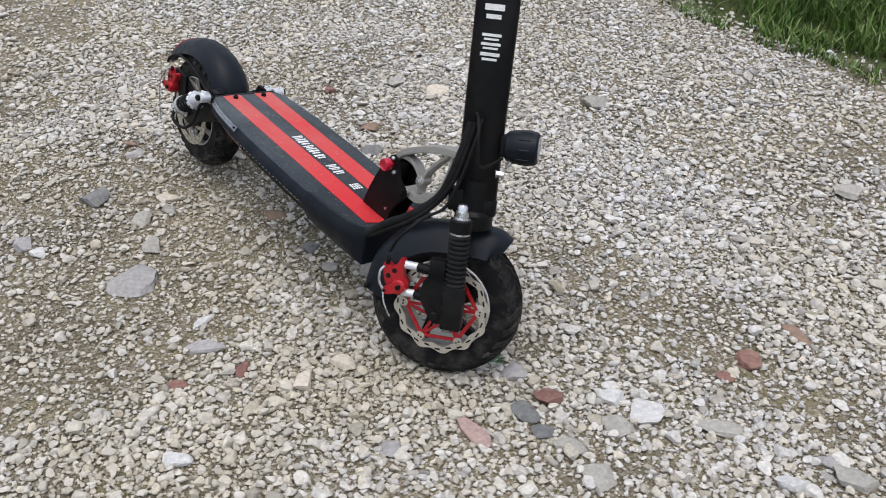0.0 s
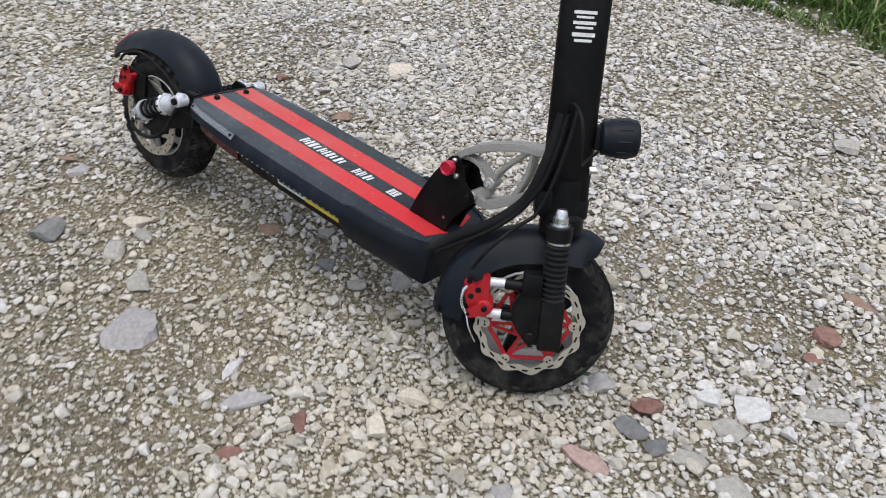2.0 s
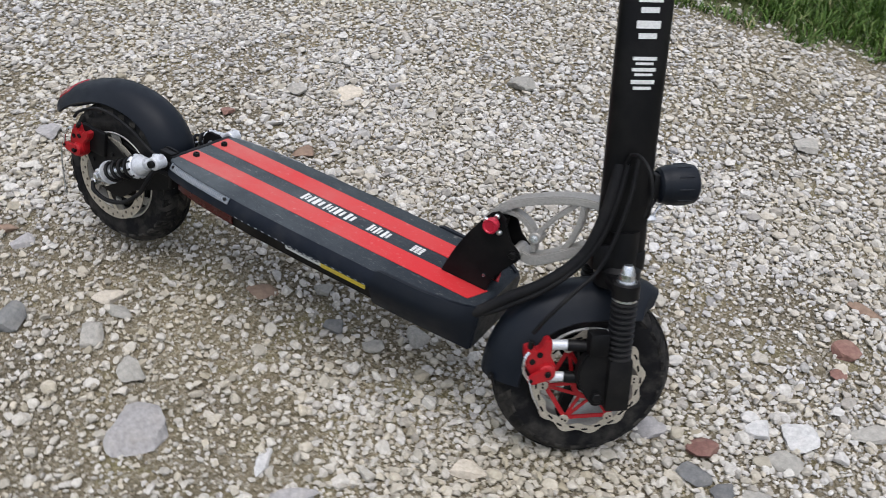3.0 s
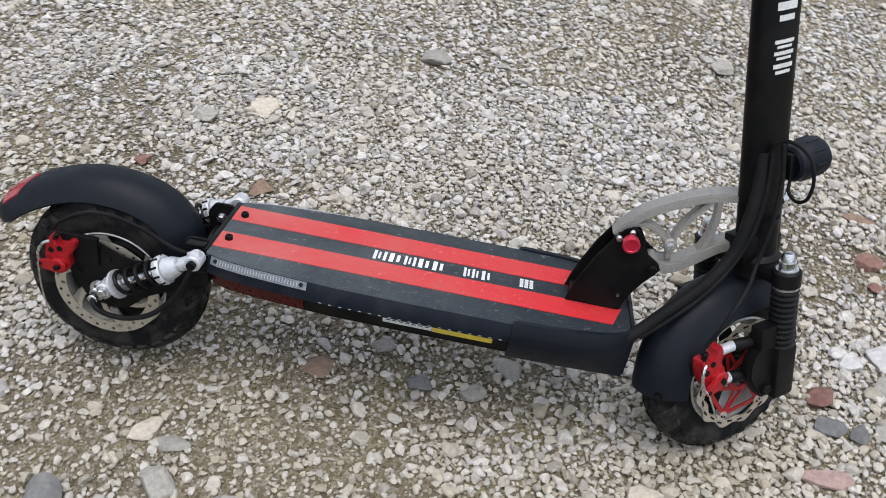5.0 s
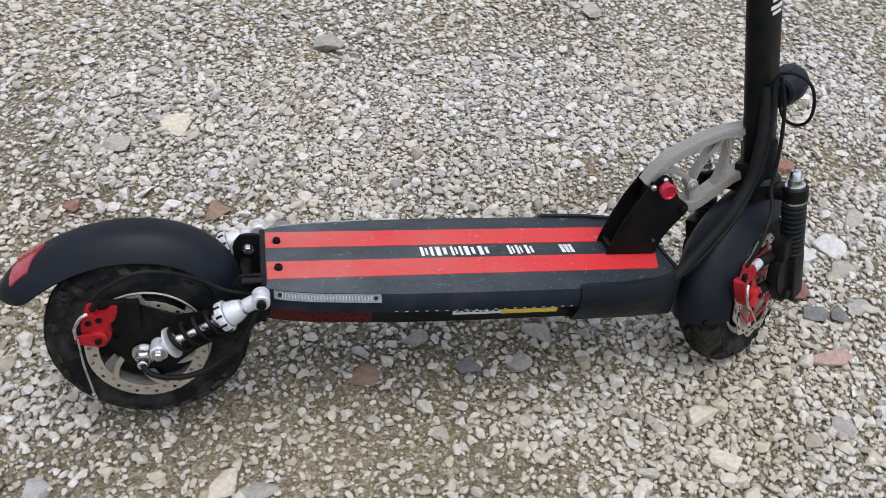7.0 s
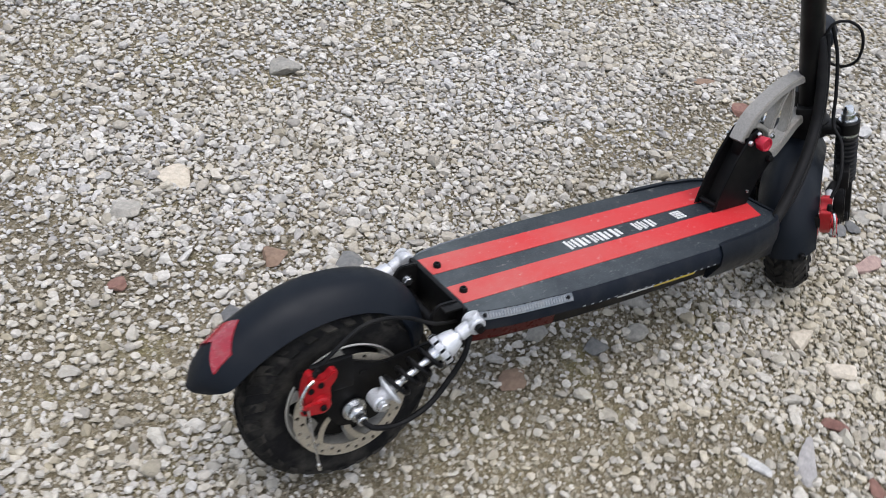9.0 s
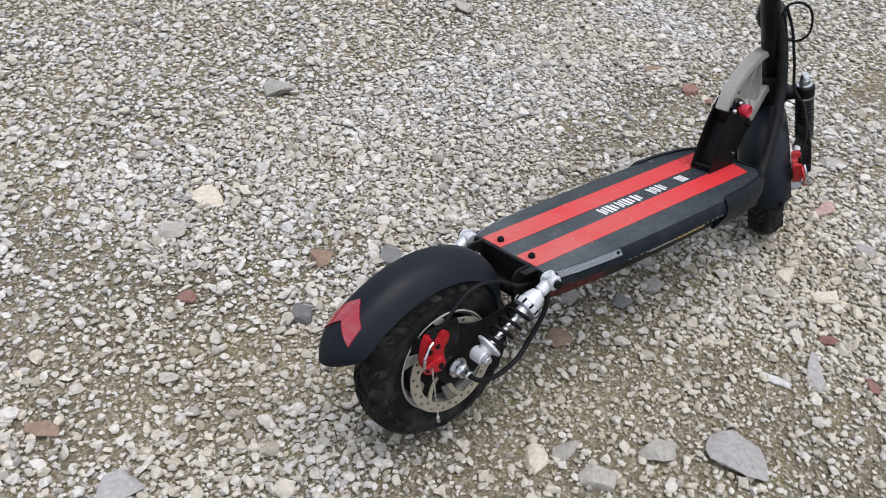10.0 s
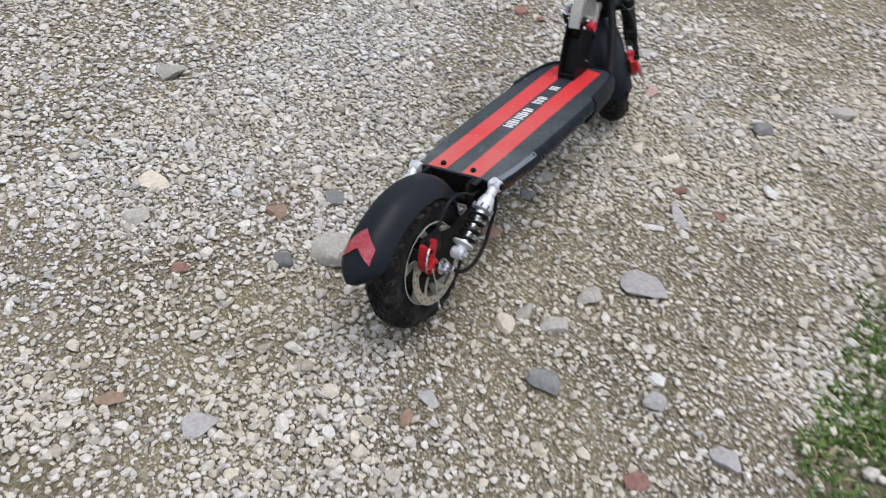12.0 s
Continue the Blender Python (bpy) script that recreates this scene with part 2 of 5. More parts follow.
def value_noise(x, y, scale, seed):
    g = np.random.RandomState(seed).rand(64, 64)
    u, v = x / scale + 17.3, y / scale + 9.1
    i, j = np.floor(u).astype(int), np.floor(v).astype(int)
    a, b = u - i, v - j
    a, b = a * a * (3 - 2 * a), b * b * (3 - 2 * b)
    at = lambda p, q: g[p % 64, q % 64]  # noqa: E731
    return at(i, j) * (1 - a) * (1 - b) + at(i + 1, j) * a * (1 - b) + at(i, j + 1) * (1 - a) * b + at(i + 1, j + 1) * a * b


def ground_height(x, y):
    rough = 0.010 * (value_noise(x, y, 0.35, 3) - 0.5) + 0.006 * (value_noise(x, y, 0.11, 4) - 0.5)
    bank = np.clip((np.abs(y - LANE_MID) - LANE_HALF) / 0.6, 0, 1) ** 2 * 0.05
    near = np.exp(-((x - 0.25) ** 2 / 0.9 + (y - 0.1) ** 2 / 0.9))
    return -0.006 + rough * (1 - 0.5 * near) + bank


# ---- ground: one sheet out to the horizon ----
def stretch(lo, hi, step, far):
    inner = np.arange(lo, hi + step / 2, step)
    out, d = [], step
    reach = 0.0
    while reach < far:
        d *= 1.35
        reach += d
        out.append(reach)
    out = np.array(out)
    return np.concatenate([lo - out[::-1], inner, hi + out])


def build_ground():
    xs, ys = stretch(-2.4, 3.0, 0.04, 400), stretch(-1.4, 2.8, 0.04, 400)
    gx, gy = np.meshgrid(xs, ys)
    v = np.stack([gx, gy, ground_height(gx, gy)], -1).reshape(-1, 3)
    nx, ny = len(xs), len(ys)
    i = (np.arange(ny - 1)[:, None] * nx + np.arange(nx - 1)[None]).ravel()
    ob = new("ground", mesh_from_arrays("ground", v, np.stack([i, i + 1, i + nx + 1, i + nx], 1), SOIL))
    return tagged(ob, "sandy soil track with turf verges either side", "ground", kind="structure")


build_ground()


# ---- gravel ----
def ico(level):
    """A ball of 8 faces at level 0, 20 at level 1, 80 at level 2."""
    if level == 0:
        v = np.array([(1, 0, 0), (-1, 0, 0), (0, 1, 0), (0, -1, 0), (0, 0, 1), (0, 0, -1)], dtype=float)
        return v, np.array([(a, b, c) if (a + b + c) % 2 else (b, a, c) for a in (0, 1) for b in (2, 3) for c in (4, 5)])
    bm = bmesh.new()
    bmesh.ops.create_icosphere(bm, subdivisions=level, radius=1.0)
    bm.verts.ensure_lookup_table()
    v = np.array([w.co[:] for w in bm.verts])
    fc = np.array([[w.index for w in q.verts] for q in bm.faces])
    bm.free()
    return v, fc


def scatter(rs, x0, x1, y0, y1, step):
    nx, ny = int((x1 - x0) / step), int((y1 - y0) / step)
    gx, gy = np.meshgrid(np.arange(nx), np.arange(ny))
    x = x0 + (gx.ravel() + rs.rand(nx * ny)) * step
    y = y0 + (gy.ravel() + rs.rand(nx * ny)) * step
    return x, y


def stones_mesh(rs, x, y, size, level, sink):
    """Many stones as one mesh: each an angular, flattened, tilted lump."""
    bv, bf = ico(level)
    n, k = len(x), len(bv)
    lump = 1 + 0.10 * rs.randn(n, k, 1).clip(-1.6, 1.6)
    v = bv[None] * lump
    # broken faces: each stone is cut flat by several planes
    for _ in range(6):
        d = rs.randn(n, 1, 3)
        d /= np.linalg.norm(d, axis=2, keepdims=True)
        h = (v * d).sum(2, keepdims=True)
        cut = 0.38 + 0.38 * rs.rand(n, 1, 1)
        v = v - d * np.maximum(h - cut, 0)
    s = size[:, None] * 0.60 * np.stack([1.0 + 0.28 * rs.rand(n), 0.78 + 0.24 * rs.rand(n), 0.48 + 0.28 * rs.rand(n)], 1)
    v = v * s[:, None, :]
    tx, tz = rs.randn(n) * 0.25, rs.rand(n) * 6.283
    c, q = np.cos(tx)[:, None], np.sin(tx)[:, None]
    v = np.stack([v[..., 0], v[..., 1] * c - v[..., 2] * q, v[..., 1] * q + v[..., 2] * c], -1)
    c, q = np.cos(tz)[:, None], np.sin(tz)[:, None]
    v = np.stack([v[..., 0] * c - v[..., 1] * q, v[..., 0] * q + v[..., 1] * c, v[..., 2]], -1)
    z = ground_height(x, y) + s[:, 2] * (sink + 0.45 * rs.rand(n))
    v = v + np.stack([x, y, z], 1)[:, None, :]
    return v.reshape(-1, 3), (bf[None] + (np.arange(n) * k)[:, None, None]).reshape(-1, 3)


SPOTS = []


def off_stones(x, y):
    """Where no larger stone lies."""
    free = np.ones(len(x), dtype=bool)
    for cx, cy, w, d, turn in SPOTS:
        c, q = math.cos(radians(turn)), math.sin(radians(turn))
        u, v = (x - cx) * c + (y - cy) * q, (y - cy) * c - (x - cx) * q
        free &= (u / (w * 0.46)) ** 2 + (v / (d * 0.46)) ** 2 > 1
    return free


def lane_keep(rs, x, y, patchy, thin):
    """Which stones lie: dense on the track, thinner in bare sandy patches and at the verge."""
    bare = 0.6 * value_noise(x, y, 0.42, 11) + 0.4 * value_noise(x, y, 0.13, 12)
    bare = bare + np.clip((y - 0.25) * 0.16, -0.11, 0.12)
    p = np.clip((bare - 0.30) / 0.16, thin * 0.7, 1.0) * patchy
    out = np.abs(y - LANE_MID + 0.12 * (value_noise(x, y, 0.25, 13) - 0.5)) - (LANE_HALF + 0.04)
    p = p * np.clip(1 - out / 0.3, 0, 1) ** 2
    p = p * np.clip((x + 2.0) / 0.7, 0, 1) * np.clip((2.4 - x) / 0.5, 0, 1)
    return (rs.rand(len(x)) < p) & off_stones(x, y)


NEAR = (-0.75, 1.35, -0.72, 0.85)


def inside(x, y, box):
    return (x > box[0]) & (x < box[1]) & (y > box[2]) & (y < box[3])


def build_gravel():
    rs = np.random.RandomState(5)
    area = (-2.0, 2.4, -0.95, 1.85)
    # spacing, smallest, largest, share kept, share kept where bare, how far proud; near, then further off
    near_layers = [(0.038, 0.015, 0.025, 0.7, 0.35, 0.55), (0.0122, 0.0076, 0.0150, 0.97, 0.50, 0.75), (0.0094, 0.0050, 0.0100, 0.97, 0.75, 0.6)]
    far_layers = [(0.038, 0.016, 0.028, 0.8, 0.3, 0.45), (0.0138, 0.0080, 0.0155, 0.97, 0.5, 0.45), (0.0210, 0.0065, 0.0115, 0.97, 0.7, 0.45)]
    for near, layers in ((True, near_layers), (False, far_layers)):
        vs, fs, count = [], [], 0
        for step, lo, hi, patchy, thin, sink in layers:
            x, y = scatter(rs, *area, step)
            keep = lane_keep(rs, x, y, patchy, thin) & (inside(x, y, NEAR) == near)
            x, y = x[keep], y[keep]
            size = lo + (hi - lo) * rs.rand(len(x)) ** 1.6
            for level, some in ((2, near & (size > 0.0115)), (1, ~(near & (size > 0.0115)))):
                if not some.any():
                    continue
                v, fc = stones_mesh(rs, x[some], y[some], size[some], level, sink)
                vs.append(v)
                fs.append(fc + count)
                count += len(v)
        ob = new("gravel", mesh_from_arrays("gravel", np.concatenate(vs), np.concatenate(fs), GRAVEL, False))
        tagged(ob, "pale grey and cream crushed gravel strewn over sandy soil", "gravel", kind="stuff")
    # fine grit between the stones, near the middle of the track
    x, y = scatter(rs, NEAR[0], NEAR[1], NEAR[2], NEAR[3], 0.0080)
    keep = lane_keep(rs, x, y, 0.95, 0.95)
    x, y = x[keep], y[keep]
    v, fc = stones_mesh(rs, x, y, 0.0028 + 0.0042 * rs.rand(len(x)) ** 1.5, 0, 0.7)
    ob = new("grit", mesh_from_arrays("grit", v, fc, GRIT, False))
    tagged(ob, "fine sandy grit and chippings between the gravel", "grit", kind="stuff")



# ---- larger single stones ----
def stone(x, y, w, d, turn, kind, high=0.4):
    """One larger stone lying in the gravel; w along its turn, d across, in metres."""
    rs = np.random.RandomState(int((x + 5) * 7919 + (y + 5) * 104729) % 100000)
    bv, bf = ico(3)
    dirs = rs.randn(13, 3) * (1, 1, 0.8)
    dirs /= np.linalg.norm(dirs, axis=1, keepdims=True)
    v = bv * (1 + 0.03 * np.sin(bv[:, [1, 2, 0]] * 5 + rs.rand(3) * 6))
    for k in dirs:
        h = v @ k
        v = v - np.outer(np.maximum(h - (0.48 + 0.26 * rs.rand()), 0), k)
    top = 0.5 + 0.15 * rs.rand()
    v[:, 2] = np.where(v[:, 2] > top, top + (v[:, 2] - top) * 0.15, v[:, 2])
    v += 0.016 * rs.randn(*v.shape)
    h = min(w, d) * high
    SPOTS.append((x, y, w, d, turn))
    v *= (w * 0.70, d * 0.70, h * 0.85)
    me = mesh_from_arrays("stone", v, bf, STONES[kind])
    me.set_sharp_from_angle(angle=radians(24))
    ob = new("stone", me)
    ob.matrix_world = pose(x, y, float(ground_height(np.array([x]), np.array([y]))[0]) + h * 0.36, rs.uniform(-8, 8), rs.uniform(-8, 8), turn)
    return tagged(ob, STONE_WORDS[kind] + " lying in the gravel", "stone", group="larger stones in the gravel")


stone(0.156, -0.343, 0.098, 0.080, -30, "slate", 0.26)
stone(-0.088, -0.180, 0.041, 0.038, -50, "cream", 0.40)
stone(-0.038, -0.257, 0.050, 0.041, -46, "grey", 0.40)
stone(-0.572, 0.110, 0.057, 0.042, -47, "slate", 0.40)
stone(-0.621, 0.265, 0.046, 0.033, -47, "rust", 0.35)
stone(-0.140, 0.182, 0.075, 0.077, -41, "grey", 0.50)
stone(-0.180, 0.641, 0.086, 0.056, -82, "cream", 0.20)
stone(-0.102, 0.363, 0.041, 0.046, -53, "rust", 0.30)
stone(0.004, 0.293, 0.041, 0.040, -42, "dark", 0.40)
stone(-0.343, 0.392, 0.025, 0.027, -46, "red", 0.50)
stone(-0.368, -0.152, 0.027, 0.029, -47, "rust", 0.40)
stone(-0.257, -0.513, 0.039, 0.031, -55, "red", 0.40)
stone(-0.132, -0.616, 0.052, 0.040, -63, "slate", 0.40)
stone(-0.046, -0.462, 0.028, 0.031, -54, "white", 0.50)
stone(0.833, -0.374, 0.057, 0.050, -47, "dark", 0.50)
stone(1.034, -0.522, 0.066, 0.055, -43, "grey", 0.40)
stone(-0.288, 0.574, 0.061, 0.042, -46, "grey", 0.40)
stone(-0.205, 0.256, 0.035, 0.039, -38, "dark", 0.50)
stone(0.108, -0.026, 0.042, 0.046, -43, "rust", 0.15)
stone(0.572, -0.155, 0.048, 0.032, 13, "cream", 0.40)
stone(0.574, -0.236, 0.041, 0.033, -26, "cream", 0.50)
stone(0.488, -0.303, 0.036, 0.023, -37, "red", 0.40)
stone(0.818, -0.084, 0.068, 0.031, -7, "pink", 0.40)
stone(-0.047, -0.195, 0.042, 0.025, -3, "grey", 0.40)
stone(0.957, 0.165, 0.059, 0.051, -8, "white", 0.40)
stone(-0.314, -0.160, 0.034, 0.029, 68, "slate", 0.40)
stone(0.256, -0.032, 0.033, 0.031, -2, "dark", 0.50)
stone(0.334, -0.038, 0.034, 0.029, 6, "grey", 0.50)
stone(0.838, 0.055, 0.043, 0.032, 34, "red", 0.55)
stone(0.394, -0.331, 0.079, 0.028, 42, "slate", 0.40)
stone(0.991, 0.393, 0.039, 0.043, 20, "red", 0.40)
stone(0.985, 0.332, 0.032, 0.026, 39, "red", 0.40)
stone(0.843, 0.007, 0.037, 0.041, 46, "dark", 0.40)
stone(0.937, 0.018, 0.050, 0.031, 36, "grey", 0.35)
stone(0.955, 0.102, 0.055, 0.032, 44, "grey", 0.35)
stone(0.762, 0.057, 0.037, 0.041, 22, "slate", 0.30)
stone(0.885, -0.000, 0.033, 0.033, 8, "dark", 0.35)
stone(0.380, 0.023, 0.037, 0.041, 39, "grey", 0.40)
stone(0.333, -0.300, 0.043, 0.020, 111, "white", 0.40)
stone(-0.096, -0.478, 0.037, 0.040, 62, "slate", 0.50)
stone(-0.166, -0.304, 0.056, 0.050, 20, "dark", 0.50)
stone(0.597, -0.467, 0.044, 0.027, 31, "white", 0.50)
stone(1.180, 0.215, 0.039, 0.033, 30, "white", 0.50)
stone(1.191, 0.298, 0.028, 0.028, 42, "slate", 0.40)
stone(0.802, 1.047, 0.059, 0.053, 29, "grey", 0.40)
stone(0.129, 0.927, 0.075, 0.060, 41, "grey", 0.40)
stone(0.902, 0.140, 0.034, 0.036, 19, "white", 0.40)
stone(0.772, -0.204, 0.034, 0.027, 43, "slate", 0.40)
stone(1.004, 0.520, 0.056, 0.030, 0, "rust", 0.25)
stone(0.191, 0.030, 0.034, 0.029, 0, "grey", 0.50)
stone(0.066, -0.278, 0.055, 0.040, -20, "grey", 0.50)
stone(1.056, 0.230, 0.082, 0.036, 45, "grey", 0.25)
stone(1.235, 0.300, 0.068, 0.045, 45, "grey", 0.30)
stone(1.000, 0.006, 0.062, 0.040, -10, "grey", 0.35)
stone(0.454, -0.402, 0.036, 0.018, 50, "red", 0.40)


build_gravel()


# ---- grass verges ----
def tuft(rs, n, x, y, tall):
    """Bent, tapering blades of three segments each."""
    ang = rs.rand(n) * 6.283
    lean = 0.25 + 0.75 * rs.rand(n)
    h = tall * (0.45 + 0.55 * rs.rand(n))
    w = 0.0016 + 0.0018 * rs.rand(n)
    z = ground_height(x, y) - 0.004
    rows = []
    for s, ww in ((0.0, 1.0), (0.4, 0.9), (0.75, 0.6), (1.0, 0.06)):
        out = lean * h * s ** 1.8
        up = h * (s - 0.32 * lean * s ** 2.2)
        cx, cy = x + np.cos(ang) * out, y + np.sin(ang) * out
        px, py = -np.sin(ang) * w * ww, np.cos(ang) * w * ww
        rows += [np.stack([cx - px, cy - py, z + up], 1), np.stack([cx + px, cy + py, z + up], 1)]
    v = np.stack(rows, 1)
    q = np.array([[0, 1, 3, 2], [2, 3, 5, 4], [4, 5, 7, 6]])
    return v.reshape(-1, 3), (q[None] + (np.arange(n) * 8)[:, None, None]).reshape(-1, 4)


def build_grass(side, spans):
    """A verge of grass: spans of (x0, x1, first depth, last depth, blades per square metre, height)."""
    rs = np.random.RandomState(21 + side)
    vs, fs, count = [], [], 0
    for x0, x1, d0, d1, per_m2, tall in spans:
        n = int((x1 - x0) * (d1 - d0) * per_m2)
        x = x0 + (x1 - x0) * rs.rand(n)
        d = d0 + (d1 - d0) * rs.rand(n)
        wob = 0.16 * (value_noise(x, x * 0, 0.3, 31 + side) - 0.5) + 0.08 * (value_noise(x, x * 0, 0.09, 35) - 0.5)
        y = LANE_MID + side * (LANE_HALF + (0.13 if side > 0 else 0.04) + wob + d)
        clump = value_noise(x, y, 0.10, 33) * 0.6 + value_noise(x, y, 0.35, 34) * 0.4
        keep = rs.rand(n) < np.clip((clump - 0.32) / 0.2 + d * 1.4, 0.04, 1)
        x, y, d, clump = x[keep], y[keep], d[keep], clump[keep]
        v, fc = tuft(rs, len(x), x, y, tall * (0.30 + 0.70 * np.clip(d / 0.35, 0, 1)) * (0.55 + 0.8 * clump))
        vs.append(v)
        fs.append(fc + count)
        count += len(v)
    ob = new("grass", mesh_from_arrays("grass", np.concatenate(vs), np.concatenate(fs), BLADE))
    tagged(ob, "long unmown green grass along the verge", "grass", kind="stuff")


build_grass(1, [(-1.3, 1.9, 0.0, 0.75, 12000, 0.16), (-3.5, -1.3, 0.0, 1.2, 2200, 0.19), (1.9, 4.5, 0.0, 1.2, 2200, 0.19), (-3.5, 4.5, 0.75, 2.2, 1200, 0.22)])
build_grass(-1, [(-0.9, 1.0, 0.0, 0.35, 20000, 0.075), (-3.5, -0.9, 0.0, 1.0, 1500, 0.13), (1.0, 4.5, 0.0, 1.0, 1500, 0.13), (-3.5, 4.5, 0.35, 2.0, 800, 0.15)])


# ---- electric scooter, standing with a lean to its left, front wheel steered left ----
ROOT = Vector((-0.167, -0.020, 0.0))
scooter = new("electric_scooter")
scooter.location = ROOT
tagged(scooter, "black electric kick scooter with red deck stripes parked on gravel", "scooter")


def frame_of(x, y, z, at):
    m = Matrix((x, y, z)).transposed().to_4x4()
    m.translation = Vector(at) - ROOT
    return m


# the deck's frame: origin at the rear axle, x ahead, y left, z up
DECK = frame_of((0.9977, 0.0, -0.0675), (-0.0129, 0.9815, -0.1910), (0.0663, 0.1914, 0.9793), (-0.1670, -0.0204, 0.1363))
# the fork's frame: on the steering axis at axle height, z along the stem, x along the wheel's heading
FORK = frame_of((0.8020, 0.5973, 0.0003), (-0.5683, 0.7632, -0.3076), (-0.1840, 0.2465, 0.9515), (0.6896, 0.0014, 0.128))


def part(name, bm, material, parent=None, label="", space=None, smooth=True):
    """Links a bmesh as one part of the scooter or of one of its parts."""
    if space is not None:
        bm.transform(space)
    ob = new(name, finish(name, bm, material, smooth))
    ob.parent = parent or scooter
    if label:
        ob["label"] = label
    return ob


def join(*bms):
    out = bmesh.new()
    for b in bms:
        me = bpy.data.meshes.new("scratch")
        b.to_mesh(me)
        b.free()
        out.from_mesh(me)
        bpy.data.meshes.remove(me)
    return out


def block(x0, x1, y0, y1, z0, z1, bevel=0.002, seg=2):
    bm = bmesh.new()
    bmesh.ops.create_cube(bm, size=1.0)
    bmesh.ops.scale(bm, vec=(x1 - x0, y1 - y0, z1 - z0), verts=bm.verts)
    bmesh.ops.translate(bm, vec=((x0 + x1) / 2, (y0 + y1) / 2, (z0 + z1) / 2), verts=bm.verts)
    if bevel:
        bmesh.ops.bevel(bm, geom=bm.edges[:], offset=bevel, segments=seg, affect="EDGES", profile=0.6)
    return bm


def lathe(profile, a, b, seg=40, closed=False):
    """Turns (distance along a-b in metres, radius) round the line from a to b."""
    a, b = Vector(a), Vector(b)
    q = (b - a).to_track_quat("Z", "Y").to_matrix()
    bm = bmesh.new()
    rings = []
    for h, r in profile:
        if r < 1e-6:
            rings.append([bm.verts.new(a + q @ Vector((0, 0, h)))])
        else:
            rings.append([bm.verts.new(a + q @ Vector((r * math.cos(t), r * math.sin(t), h))) for t in (2 * math.pi * k / seg for k in range(seg))])
    pairs = list(zip(rings, rings[1:])) + ([(rings[-1], rings[0])] if closed else [])
    for p, s in pairs:
        for k in range(seg):
            j = (k + 1) % seg
            if len(p) == 1 and len(s) == 1:
                continue
            if len(p) == 1:
                bm.faces.new((p[0], s[k], s[j]))
            elif len(s) == 1:
                bm.faces.new((p[k], p[j], s[0]))
            else:
                bm.faces.new((p[k], p[j], s[j], s[k]))
    return bm


def rod(a, b, r, seg=20, bevel=None):
    """A solid round bar with softened ends."""
    n = (Vector(b) - Vector(a)).length
    e = min(r, n / 2) * 0.18 if bevel is None else bevel
    return lathe([(0, 0), (0, r - e), (e, r), (n - e, r), (n, r - e), (n, 0)], a, b, seg)


def hex_bolt(a, b, r):
    """A bolt head: hexagon from a to b with a washer under it."""
    n = (Vector(b) - Vector(a)).length
    head = lathe([(0, 0), (0, r * 0.95), (n * 0.15, r), (n * 0.8, r), (n, r * 0.82), (n, 0)], a, b, 6)
    return join(head, lathe([(0, 0), (0, r * 1.35), (n * 0.14, r * 1.35), (n * 0.16, 0)], a, b, 20))


def smooth_path(points, steps=8):
    p = [Vector(q) for q in points]
    p = [p[0] * 2 - p[1]] + p + [p[-1] * 2 - p[-2]]
    out = []
    for a, b, c, d in zip(p, p[1:], p[2:], p[3:]):
        for k in range(steps):
            t = k / steps
            out.append(0.5 * ((2 * b) + (c - a) * t + (2 * a - 5 * b + 4 * c - d) * t * t + (3 * b - a - 3 * c + d) * t ** 3))
    return out + [p[-2]]


def tube(points, r, seg=10, steps=8, ripple=0.0):
    """A hose or wire along a smooth path."""
    path = smooth_path(points, steps)
    bm = bmesh.new()
    side = Vector((0.31, 0.82, 0.47))
    rings = []
    for k, p in enumerate(path):
        d = (path[min(k + 1, len(path) - 1)] - path[max(k - 1, 0)]).normalized()
        side = (side - d * side.dot(d)).normalized()
        up = d.cross(side)
        rr = r * (1 + ripple * (k % 2))
        rings.append([bm.verts.new(p + rr * (math.cos(t) * side + math.sin(t) * up)) for t in (2 * math.pi * j / seg for j in range(seg))])
    for p, s in zip(rings, rings[1:]):
        for k in range(seg):
            bm.faces.new((p[k], p[(k + 1) % seg], s[(k + 1) % seg], s[k]))
    bm.faces.new(rings[0][::-1])
    bm.faces.new(rings[-1])
    return bm


def coil(a, b, r, wire, turns):
    a, b = Vector(a), Vector(b)
    q = (b - a).to_track_quat("Z", "Y").to_matrix()
    n = (b - a).length
    pts = [a + q @ Vector((r * math.cos(t), r * math.sin(t), n * t / (2 * math.pi * turns))) for t in (2 * math.pi * turns * k / (turns * 14) for k in range(turns * 14 + 1))]
    return tube(pts, wire, 8, 1)


def plate(outline, y0, y1, bevel=0.0012):
    """A flat plate cut to an outline in x and z, from y0 to y1."""
    bm = bmesh.new()
    f0 = bm.faces.new([bm.verts.new((x, y0, z)) for x, z in outline])
    up = bmesh.ops.extrude_face_region(bm, geom=[f0])
    bmesh.ops.translate(bm, vec=(0, y1 - y0, 0), verts=[v for v in up["geom"] if isinstance(v, bmesh.types.BMVert)])
    if bevel:
        bmesh.ops.recalc_face_normals(bm, faces=bm.faces)
        rim = [e for e in bm.edges if abs(e.verts[0].co.y - e.verts[1].co.y) < 1e-6]
        bmesh.ops.bevel(bm, geom=rim, offset=bevel, segments=2, affect="EDGES")
    return bm


